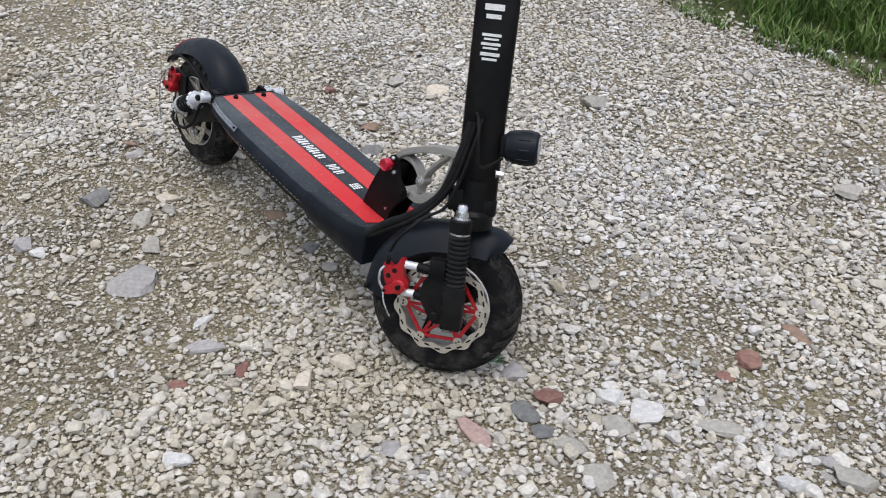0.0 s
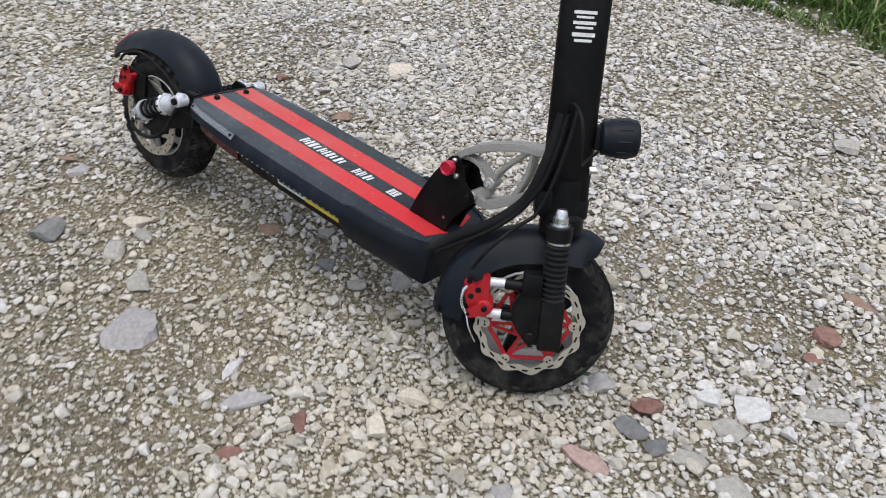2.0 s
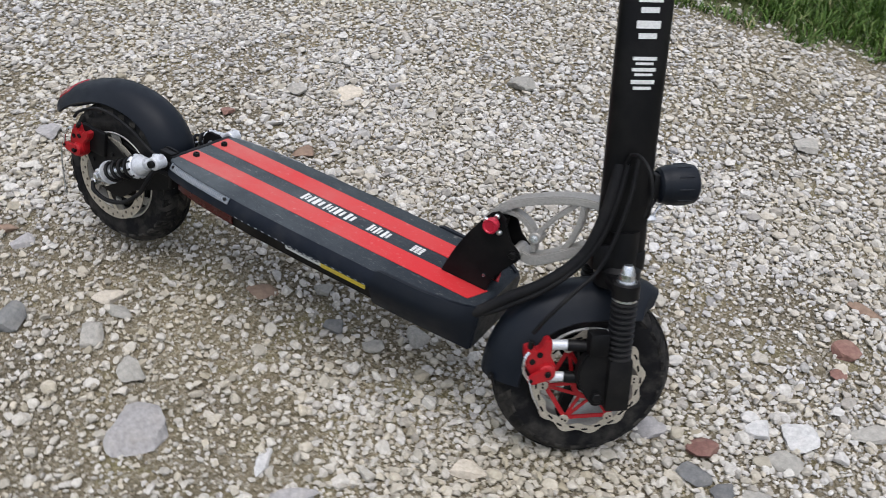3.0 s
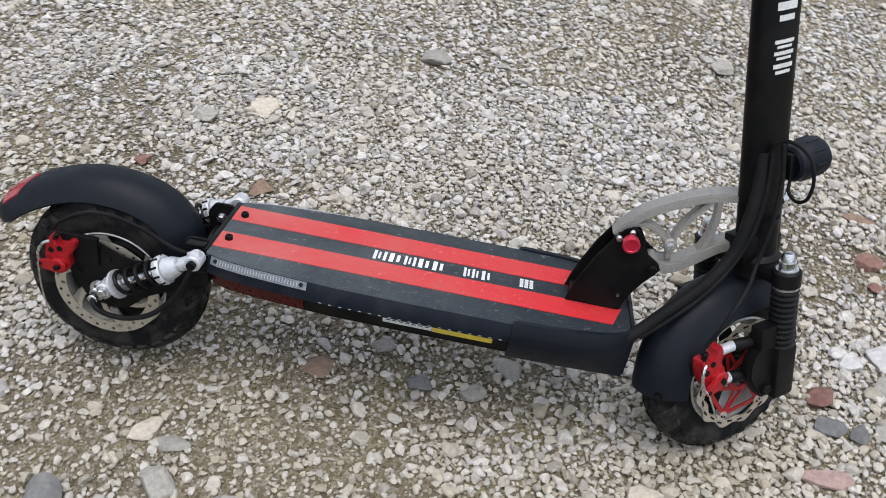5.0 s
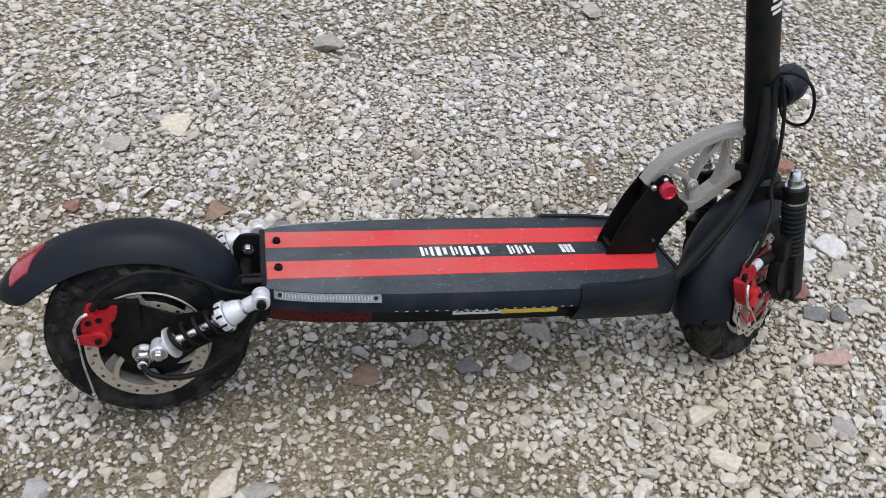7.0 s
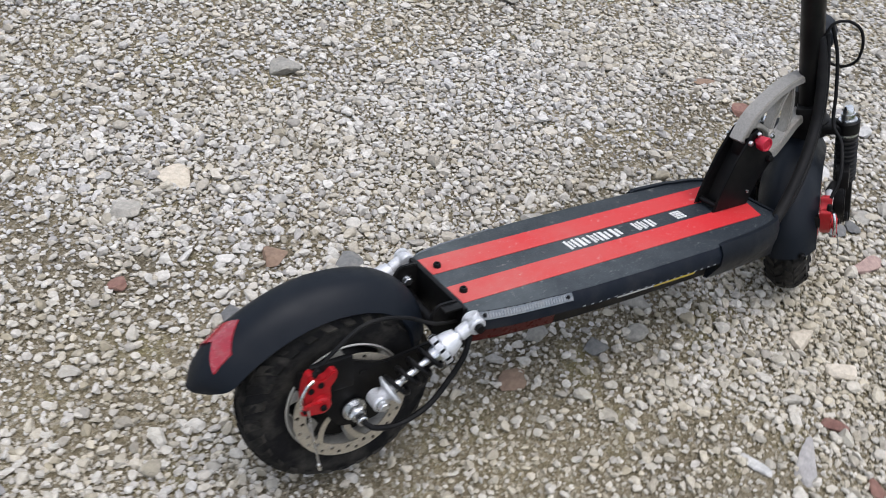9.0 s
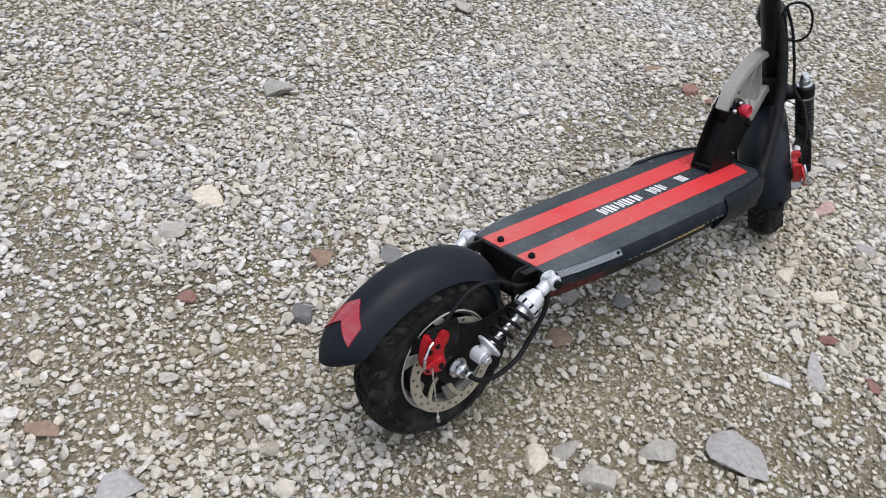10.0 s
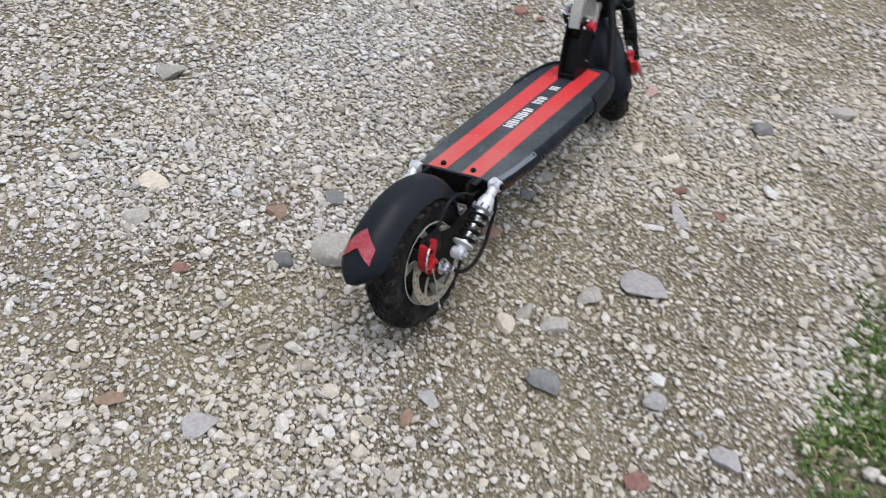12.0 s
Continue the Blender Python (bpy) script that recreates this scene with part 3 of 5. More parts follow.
def ribbon(path, across, thick):
    """A closed strip: a list of (x, z) stations swept as a bar, y from -across to across, thick in their plane."""
    out = []
    for k, (x, z) in enumerate(path):
        x0, z0 = path[max(k - 1, 0)]
        x1, z1 = path[min(k + 1, len(path) - 1)]
        n = Vector((-(z1 - z0), x1 - x0)).normalized()
        t = thick[k] if isinstance(thick, (list, tuple)) else thick
        out.append(((x + n.x * t / 2, z + n.y * t / 2), (x - n.x * t / 2, z - n.y * t / 2)))
    return plate([o[0] for o in out] + [o[1] for o in out[::-1]], -across, across, 0.0015)


def curve2(points, steps=6):
    return [(p.x, p.z) for p in smooth_path([(x, 0, z) for x, z in points], steps)]


# -- deck --
def half_width(x):
    xs = (0.144, 0.165, 0.20, 0.257, 0.31, 0.41, 0.54, 0.60, 0.645, 0.668, 0.682)
    ws = (0.070, 0.077, 0.083, 0.088, 0.0915, 0.093, 0.0925, 0.0905, 0.083, 0.075, 0.062)
    return float(np.interp(x, xs, ws))


MID = 0.002


def loft(x0, x1, n, section, cap=True):
    """Sweeps a section (function of x giving y, z pairs) along the deck."""
    bm = bmesh.new()
    rings = []
    for k in range(n + 1):
        x = x0 + (x1 - x0) * k / n
        rings.append([bm.verts.new((x, y + MID, z)) for y, z in section(x)])
    m = len(rings[0])
    for p, s in zip(rings, rings[1:]):
        for k in range(m):
            bm.faces.new((p[k], s[k], s[(k + 1) % m], p[(k + 1) % m]))
    if cap:
        bm.faces.new(rings[0])
        bm.faces.new(rings[-1][::-1])
    return bm


def mirror(points):
    return [(y, z) for y, z in points] + [(-y, z) for y, z in points[::-1]]


def tray_section(x):
    w = half_width(x)
    return mirror([(w - 0.006, 0.090), (w - 0.004, 0.070), (w - 0.015, 0.064), (w - 0.021, 0.037), (w - 0.026, 0.033)])


deck = part("deck", loft(0.146, 0.680, 48, tray_section), BLACK, space=DECK, label="black battery box under the deck")


def top_section(x):
    w = half_width(x)
    return mirror([(w - 0.0035, 0.0965), (w - 0.0005, 0.0945), (w - 0.0005, 0.0905)])


part("footboard", loft(0.1445, 0.6815, 56, top_section), GRIP, deck, "dark grip sheet, scuffed and dusty", DECK)


def trim_section(side):
    def section(x):
        w = half_width(x)
        pts = [(w - 0.0008, 0.0945), (w + 0.0062, 0.0850), (w + 0.0062, 0.0715), (w - 0.0030, 0.0690), (w - 0.0040, 0.0850)]
        return [(y * side, z) for y, z in pts]
    return section


def lens_section(side, inset=0.0):
    def section(x):
        w = half_width(x)
        pts = [(w + 0.0003, 0.0940), (w + 0.0062, 0.0862 + inset), (w + 0.0078, 0.0868 + inset), (w + 0.0020, 0.0950)]
        return [(y * side, z) for y, z in pts]
    return section


def low_section(side, a, b, out):
    def section(x):
        w = half_width(x)
        def at(z):
            return w - 0.015 - 0.006 * (0.064 - z) / 0.027
        pts = [(at(a) + out, a), (at(b) + out, b), (at(b) - 0.002, b), (at(a) - 0.002, a)]
        return [(y * side, z) for y, z in pts]
    return section


for side in (-1, 1):
    part("side_trim", loft(0.148, 0.536, 40, trim_section(side)), TRIM, deck, "blue-black moulded side trim", DECK)
    lamp = part("side_lamp", loft(0.153, 0.279, 22, lens_section(side)), CLEAR, deck, "frosted clear side lamp strip", DECK)
    for k in range(30):
        x = 0.163 + k * 0.0037
        w = half_width(x)
        rib = bmesh.new()
        bmesh.ops.create_cube(rib, size=1.0)
        bmesh.ops.scale(rib, vec=(0.0011, 0.0052, 0.0010), verts=rib.verts)
        rib.transform(Matrix.Translation((x, side * (w + 0.0052) + MID, 0.0912)) @ Euler((side * -radians(54), 0, 0)).to_matrix().to_4x4())
        part("lamp_rib", rib, RIB, lamp, space=DECK, smooth=False)
    for x in (0.160, 0.272):
        w = half_width(x)
        part("screw", rod((x, side * (w + 0.001) + MID, 0.0885), (x, side * (w + 0.0062) + MID, 0.0925), 0.0026, 10), BLACK, lamp, space=DECK)
    part("red_lens", loft(0.149, 0.272, 16, low_section(side, 0.066, 0.040, 0.0025)), DARK_RED, deck, "dark red side reflector", DECK)
    part("white_label", loft(0.375, 0.438, 8, low_section(side, 0.057, 0.049, 0.0012)), WHITE, deck, "white printed sticker", DECK)
    part("yellow_label", loft(0.4385, 0.515, 8, low_section(side, 0.058, 0.048, 0.0013)), YELLOW, deck, "yellow warning sticker", DECK)
    for k in range(7):
        x0 = 0.379 + k * 0.0083
        part("print_bar", loft(x0, x0 + 0.0055, 1, low_section(side, 0.0548, 0.0535, 0.0017)), BLACK, deck, space=DECK)
    for k in range(19):
        x0 = 0.296 + k * 0.0125
        w = half_width(x0)
        part("light_dash", block(x0, x0 + 0.0038, side * (w + 0.0062) + MID - 0.0008, side * (w + 0.0062) + MID + 0.0008, 0.0727, 0.0735, 0), RIB, deck, space=DECK, smooth=False)



def cover_section(side):
    def section(x):
        w = half_width(x)
        k = min(1.0, (x - 0.534) / 0.006)
        f = (x - 0.534) / 0.1495
        low = 0.0815 - 0.0125 * f ** 1.5
        pts = [(w - 0.004, 0.0965 + 0.003 * k), (w + 0.002, 0.0965 + 0.003 * k), (w + 0.0085, 0.0860), (w + 0.0085, 0.0690), (low, 0.0385 - 0.0060 * f), (low - 0.006, 0.0375 - 0.0060 * f), (w - 0.010, 0.080)]
        return [(y * side, z) for y, z in pts]
    return section


for side in (-1, 1):
    part("front_cover", loft(0.534, 0.6835, 22, cover_section(side)), PLASTIC, deck, "black moulded front corner cover", DECK)
part("nose_plate", loft(0.6815, 0.686, 2, lambda x: mirror([(0.060, 0.099), (0.0690, 0.088), (0.0690, 0.066), (0.0665, 0.034)])), PLASTIC, deck, space=DECK)


def stripe(y0, y1, x0, xa, xb):
    bm = bmesh.new()
    low = [bm.verts.new((x, y, 0.0964)) for x, y in ((x0, y0), (xa, y0), (xb, y1), (x0, y1))]
    high = [bm.verts.new((v.co.x, v.co.y, 0.0974)) for v in low]
    bm.faces.new(high)
    for k in range(4):
        bm.faces.new((low[k], low[(k + 1) % 4], high[(k + 1) % 4], high[k]))
    return bm


part("red_stripe", stripe(-0.0520, -0.0135, 0.1462, 0.658, 0.671), STRIPE, deck, "red printed stripe, faded at the tail", DECK)
part("red_stripe", stripe(0.0195, 0.0585, 0.1462, 0.672, 0.660), STRIPE, deck, "red printed stripe, faded at the tail", DECK)
for y in (-0.0300, 0.0335):
    part("bolt", lathe([(0, 0), (0, 0.0052), (0.0045, 0.0050), (0.006, 0.0042), (0.006, 0.0022), (0.0035, 0.0020), (0.0035, 0)], (0.160, y, 0.0968), (0.160, y, 0.2), 14), BLACK, deck, "black socket bolt", DECK)


def print_row(space, parent, to_place, spans, thick=0.0006):
    """Printed brand marks as rows of plain bars: (start, width, strokes) along the line, cap height 0 to 1."""
    for s, w, strokes in spans:
        n = strokes
        step = w / n
        for k in range(n):
            bm = bmesh.new()
            a, b = s + k * step + step * 0.10, s + k * step + step * (0.72 if k % 2 == 0 else 0.55)
            cut = 0.0 if k % 2 == 0 else 0.12
            rows = []
            for q in range(5):
                v = cut + (1 - 2 * cut) * q / 4
                rows.append([bm.verts.new(to_place(u, v, h)) for u, h in ((a, 0.0), (a, thick), (b, thick), (b, 0.0))])
            for p, r in zip(rows, rows[1:]):
                for j in range(3):
                    bm.faces.new((p[j], p[j + 1], r[j + 1], r[j]))
            bm.faces.new(rows[0])
            bm.faces.new(rows[-1][::-1])
            part("mark_bar", bm, WHITE, parent, space=space, smooth=False)


def deck_place(u, v, h):
    return Vector((u, -0.0075 + v * 0.0215, 0.0966 + h))


print_row(DECK, deck, deck_place, [(0.343, 0.0195, 3), (0.3635, 0.0195, 2), (0.384, 0.0175, 3), (0.4025, 0.0185, 2), (0.4215, 0.0185, 2), (0.463, 0.0225, 4), (0.487, 0.0145, 2)])
for k in range(4):
    for j in range(3):
        part("mark_bar", block(0.538 + j * 0.0065, 0.5428 + j * 0.0065, -0.006 + k * 0.0052, -0.0022 + k * 0.0052, 0.0966, 0.0972, 0), WHITE, deck, space=DECK, smooth=False)


# -- folding joint --
PLATE = [(0.597, 0.0975), (0.601, 0.115), (0.608, 0.137), (0.622, 0.172), (0.637, 0.199), (0.646, 0.212), (0.655, 0.2175), (0.664, 0.213),
         (0.682, 0.184), (0.697, 0.174), (0.7015, 0.166), (0.697, 0.158), (0.684, 0.140), (0.674, 0.122), (0.667, 0.0975)]
hinge = part("hinge_plate", plate(PLATE, -0.0170, -0.0130), BLACK, space=DECK, label="black folding-joint cheek plate")
far_hinge = part("hinge_plate", plate(PLATE, 0.0185, 0.0225), BLACK, space=DECK, label="black folding-joint cheek plate")
back = ribbon([(0.618, 0.100), (0.624, 0.120), (0.634, 0.150), (0.645, 0.176), (0.652, 0.190)], 0.0155, 0.003)
bmesh.ops.translate(back, vec=(0, 0.003, 0), verts=back.verts)
part("hinge_back", back, BLACK, hinge, space=DECK)
part("hinge_spacer", rod((0.606, -0.0125, 0.1045), (0.606, 0.0185, 0.1045), 0.0042, 14), BLACK, hinge, space=DECK)
for cheek, y in ((hinge, -0.0170), (far_hinge, 0.0225)):
    s = -1 if y < 0 else 1
    for x, z in ((0.655, 0.2105), (0.6415, 0.1995), (0.664, 0.1900)):
        part("bolt", lathe([(0, 0), (0, 0.0040), (0.003, 0.0038), (0.0045, 0.0024), (0.0045, 0)], (x, y, z), (x, y + s, z), 12), STEEL, cheek, "bright dome-head bolt", DECK)
    part("bolt", lathe([(0, 0), (0, 0.0026), (0.002, 0.0024), (0.002, 0)], (0.660, y, 0.120), (0.660, y + s, 0.120), 12), STEEL, cheek, space=DECK)
    part("pivot_bolt", hex_bolt((0.691, y, 0.1675), (0.691, y + s * 0.006, 0.1675), 0.0055), BLACK, cheek, space=DECK)
part("locking_knob", lathe([(0, 0), (0, 0.0042), (0.006, 0.0042), (0.006, 0.0085), (0.0075, 0.0098), (0.0175, 0.0106), (0.0195, 0.0096), (0.0195, 0.0080), (0.0182, 0.0070), (0.0182, 0)], (0.6545, -0.0170, 0.2015), (0.6545, -1, 0.2015), 28), RED_KNOB, hinge, "red locking knob", DECK)
part("pivot_tube", rod((0.691, -0.0125, 0.1675), (0.691, 0.0185, 0.1675), 0.0085, 20), ALLOY, hinge, space=DECK)
part("latch_block", block(0.640, 0.664, -0.009, 0.013, 0.174, 0.204, 0.004), BLACK, hinge, space=DECK)


def swayed(bm):
    """The arch follows the stem, which stands a little to the left of the deck's middle."""
    for v in bm.verts:
        v.co.y += 0.004 + (v.co.z - 0.17) * 0.15 + (v.co.x - 0.69) * 0.08
    return bm


OUTER = curve2([(0.6385, 0.196), (0.650, 0.2115), (0.668, 0.2285), (0.695, 0.2435), (0.725, 0.2565), (0.752, 0.2640), (0.780, 0.2675)])
arch = part("folding_arch", swayed(ribbon(OUTER, 0.0125, 0.0105)), ALLOY, space=DECK, label="bare cast-alloy openwork arch")
part("arch_bar", swayed(ribbon(curve2([(0.691, 0.1675), (0.715, 0.1660), (0.740, 0.1815), (0.768, 0.2020), (0.792, 0.2105)]), 0.0125, 0.0135)), ALLOY, arch, space=DECK)
part("arch_rib", swayed(ribbon(curve2([(0.650, 0.211), (0.672, 0.2140), (0.690, 0.2080), (0.704, 0.1950), (0.710, 0.1750)]), 0.0085, 0.0065)), ALLOY, arch, space=DECK)
part("arch_rib", swayed(ribbon(curve2([(0.708, 0.1950), (0.715, 0.2150), (0.728, 0.2360), (0.744, 0.2570)]), 0.0085, 0.0065)), ALLOY, arch, space=DECK)
part("arch_rib", swayed(ribbon(curve2([(0.744, 0.1860), (0.752, 0.2100), (0.755, 0.2350), (0.752, 0.2590)]), 0.0085, 0.0075)), ALLOY, arch, space=DECK)
part("arch_boss", swayed(rod((0.7075, -0.0105, 0.194), (0.7075, 0.0105, 0.194), 0.0085, 20)), ALLOY, arch, space=DECK)
part("arch_bolt", swayed(hex_bolt((0.7075, -0.0105, 0.194), (0.7075, -0.0140, 0.194), 0.0036)), STEEL, arch, space=DECK)


# -- wheels --
def tyre_mesh(R, half, rim):
    prof = []
    for k in range(19):
        t = math.pi * k / 18
        y = -math.cos(t) * half * (1.0 if 2 < k < 16 else 0.93)
        prof.append((y, R - half * 1.02 + half * 1.02 * math.sin(t) ** 0.75))
    prof = [(-half * 0.80, rim)] + prof[1:-1] + [(half * 0.80, rim), (half * 0.72, rim - 0.004), (-half * 0.72, rim - 0.004)]
    bm = bmesh.new()
    seg = 72
    rings = [[bm.verts.new((r * math.cos(a), y, r * math.sin(a))) for y, r in prof] for a in (2 * math.pi * k / seg for k in range(seg))]
    n = len(prof)
    for k in range(seg):
        p, s = rings[k], rings[(k + 1) % seg]
        for j in range(n):
            bm.faces.new((p[j], p[(j + 1) % n], s[(j + 1) % n], s[j]))
    return bm


def tread_mesh(R, half):
    """Raised tread lugs: slanted blocks across the tyre's crown and shoulders."""
    out = bmesh.new()
    n = 28
    for k in range(n):
        for row in range(4):
            a = 2 * math.pi * (k + (0.5 if row % 2 else 0.0)) / n
            u0 = (-0.92, -0.40, 0.06, 0.44)[row]
            u1 = (-0.46, -0.06, 0.40, 0.92)[row]
            slant = (0.07, -0.06, 0.06, -0.07)[row]
            wide = (0.062, 0.078, 0.078, 0.062)[row]
            quad = []
            for lift in (-0.001, 0.0026):
                for u, da in ((u0, -wide), (u1, -wide), (u1, wide), (u0, wide)):
                    t = math.acos(max(-1, min(1, -u)))
                    r = R - half * 1.02 + half * 1.02 * math.sin(t) ** 0.75 + lift
                    y = u * half * (1 + (0.04 if abs(u) > 0.8 and lift > 0 else 0))
                    b = a + da * (0.86 if lift > 0 else 1.0) + slant * (1 if u == u1 else -1)
                    quad.append(out.verts.new((r * math.cos(b), y, r * math.sin(b))))
            lo, hi = quad[:4], quad[4:]
            out.faces.new(hi)
            for j in range(4):
                out.faces.new((lo[j], lo[(j + 1) % 4], hi[(j + 1) % 4], hi[j]))
    return out


def ring_plate(r0, r1, y0, y1, seg=64, wave=0.0, waves=10):
    """A flat ring in the wheel's plane, its edges straight or wavy."""
    bm = bmesh.new()
    rows = []
    for k in range(seg):
        a = 2 * math.pi * k / seg
        w = wave * math.sin(waves * a)
        row = []
        for r, y in ((r0 + w * 0.8, y0), (r1 + w, y0), (r1 + w, y1), (r0 + w * 0.8, y1)):
            row.append(bm.verts.new((r * math.cos(a), y, r * math.sin(a))))
        rows.append(row)
    for k in range(seg):
        p, s = rows[k], rows[(k + 1) % seg]
        for j in range(4):
            bm.faces.new((p[j], p[(j + 1) % 4], s[(j + 1) % 4], s[j]))
    return bm


def drilled_ring(r0, r1, y0, y1, n=36):
    """A flat ring pierced by two staggered rows of round holes."""
    bm = bmesh.new()
    mid = (r0 + r1) / 2
    layers = []
    for y in (y0, y1):
        ins = [bm.verts.new((r0 * math.cos(a), y, r0 * math.sin(a))) for a in (2 * math.pi * k / n for k in range(n))]
        out = [bm.verts.new((r1 * math.cos(a), y, r1 * math.sin(a))) for a in (2 * math.pi * k / n for k in range(n))]
        holes = []
        for k in range(n):
            a = 2 * math.pi * (k + 0.5) / n
            r = mid + (0.0030 if k % 2 else -0.0030)
            c = Vector((r * math.cos(a), 0, r * math.sin(a)))
            u, w = Vector((math.cos(a), 0, math.sin(a))), Vector((-math.sin(a), 0, math.cos(a)))
            ring = []
            for j in range(8):
                b = 2 * math.pi * (j + 0.5) / 8
                q = c + 0.0026 * (math.cos(b) * u + math.sin(b) * w)
                ring.append(bm.verts.new((q.x, y, q.z)))
            holes.append(ring)
            m = (k + 1) % n
            # hole corners run outward-ahead, then round to inward and back
            bm.faces.new((out[k], out[m], ring[0], ring[7]))
            bm.faces.new((out[m], ins[m], ring[3], ring[2], ring[1], ring[0]))
            bm.faces.new((ins[m], ins[k], ring[4], ring[3]))
            bm.faces.new((ins[k], out[k], ring[7], ring[6], ring[5], ring[4]))
        layers.append((ins, out, holes))
    (ia, oa, ha), (ib, ob, hb) = layers
    for p, q in [(ia, ib), (oa, ob)] + list(zip(ha, hb)):
        for k in range(len(p)):
            m = (k + 1) % len(p)
            bm.faces.new((p[k], p[m], q[m], q[k]))
    return bm


def spoke(r0, r1, w0, w1, a, bend, y0, y1, steps=5):
    """One flat arm from radius r0 to r1 at angle a, bending on its way out."""
    left_side, right_side = [], []
    for k in range(steps + 1):
        f = k / steps
        r, w, b = r0 + (r1 - r0) * f, w0 + (w1 - w0) * f, a + bend * f
        c = Vector((r * math.cos(b), r * math.sin(b)))
        n = Vector((-math.sin(b), math.cos(b)))
        left_side.append(c + n * w / 2)
        right_side.append(c - n * w / 2)
    return plate([(p.x, p.y) for p in left_side + right_side[::-1]], y0, y1, 0.0008)


def shifted(space, x, y, z):
    return space @ Matrix.Translation((x, y, z))


WHEEL_R, FRONT_R = 0.1215, 0.1215
REAR = shifted(DECK, 0, MID, 0)
WHEEL_B = shifted(DECK, 0.002, -0.006, -0.004)
RIM_LINE = [(0, 0.0735), (0.0015, 0.0760), (0.006, 0.0752), (0.014, 0.0735), (0.020, 0.0715), (0.036, 0.0715), (0.042, 0.0735), (0.050, 0.0752), (0.0545, 0.0760), (0.056, 0.0735), (0.054, 0.0700), (0.036, 0.0665), (0.020, 0.0665), (0.003, 0.0700)]


def wheel_rim(space, label):
    return part("wheel", lathe(RIM_LINE, (0, -0.028, 0), (0, 1, 0), 72, True), RIM, space=space, label=label)


rear_wheel = wheel_rim(WHEEL_B, "rear wheel with a silver rim")
part("tyre", tyre_mesh(WHEEL_R, 0.034, 0.0755), RUBBER, rear_wheel, "dusty black pneumatic tyre", WHEEL_B)
part("tread", tread_mesh(WHEEL_R, 0.034), TREAD, rear_wheel, "slanted tread blocks", WHEEL_B)
part("hub_motor", lathe([(0, 0), (0, 0.030), (0.004, 0.040), (0.006, 0.058), (0.012, 0.0640), (0.044, 0.0640), (0.050, 0.058), (0.056, 0.03), (0.056, 0)], (0, -0.026, 0), (0, 1, 0), 56), BLACK, rear_wheel, space=WHEEL_B)
for k in range(6):
    a = 0.5 + k * math.pi / 3
    part("rim_spoke", spoke(0.044, 0.0705, 0.010, 0.017, a, 0.22, -0.0270, -0.0225), RIM, rear_wheel, "cast silver spoke", WHEEL_B)
rear_disc = part("brake_disc", drilled_ring(0.0560, 0.0715, -0.0420, -0.0400), DISC, rear_wheel, "drilled steel brake disc", WHEEL_B)
for k in range(6):
    part("disc_arm", spoke(0.022, 0.0585, 0.008, 0.011, 0.2 + k * math.pi / 3, 0.62, -0.0418, -0.0402), DISC, rear_disc, space=WHEEL_B)
part("disc_boss", ring_plate(0.016, 0.026, -0.0425, -0.0390, 40), BLACK, rear_disc, space=WHEEL_B)
for k in range(6):
    a = 0.2 + k * math.pi / 3
    part("disc_bolt", rod((0.0215 * math.cos(a), -0.0440, 0.0215 * math.sin(a)), (0.0215 * math.cos(a), -0.0410, 0.0215 * math.sin(a)), 0.0032, 10), STEEL, rear_disc, space=WHEEL_B)

WHEEL_F = shifted(FORK, -0.031, 0.018, -0.0095)
front_wheel = wheel_rim(WHEEL_F, "front wheel with a silver rim")
part("tyre", tyre_mesh(FRONT_R, 0.0325, 0.0755), RUBBER, front_wheel, "dusty black pneumatic tyre", WHEEL_F)
part("tread", tread_mesh(FRONT_R, 0.0325), TREAD, front_wheel, "slanted tread blocks", WHEEL_F)
part("hub", lathe([(0, 0), (0, 0.017), (0.006, 0.020), (0.020, 0.017), (0.044, 0.017), (0.058, 0.020), (0.064, 0.017), (0.064, 0)], (0, -0.032, 0), (0, 1, 0), 36), BLACK, front_wheel, space=WHEEL_F)
for k in range(5):
    part("rim_spoke", spoke(0.015, 0.074, 0.015, 0.013, 0.3 + k * 2 * math.pi / 5, 0.25, -0.020, -0.006), BLACK, front_wheel, space=WHEEL_F)
front_disc = part("brake_disc", ring_plate(0.0650, 0.0755, -0.0395, -0.0377, 144, 0.0030, 12), DISC, front_wheel, "wavy steel brake disc", WHEEL_F)
for k in range(24):
    a = 2 * math.pi * k / 24
    r = 0.0703 + 0.0030 * math.sin(12 * a + 0.4)
    slot = spoke(r - 0.0013, r + 0.0013, 0.0088, 0.0088, a, 0.02, -0.0400, -0.0392, 2)
    part("disc_slot", slot, BLACK, front_disc, space=WHEEL_F, smooth=False)
carrier = part("disc_carrier", ring_plate(0.017, 0.024, -0.0392, -0.0370, 40), RED_METAL, front_disc, "red anodised disc carrier", WHEEL_F)
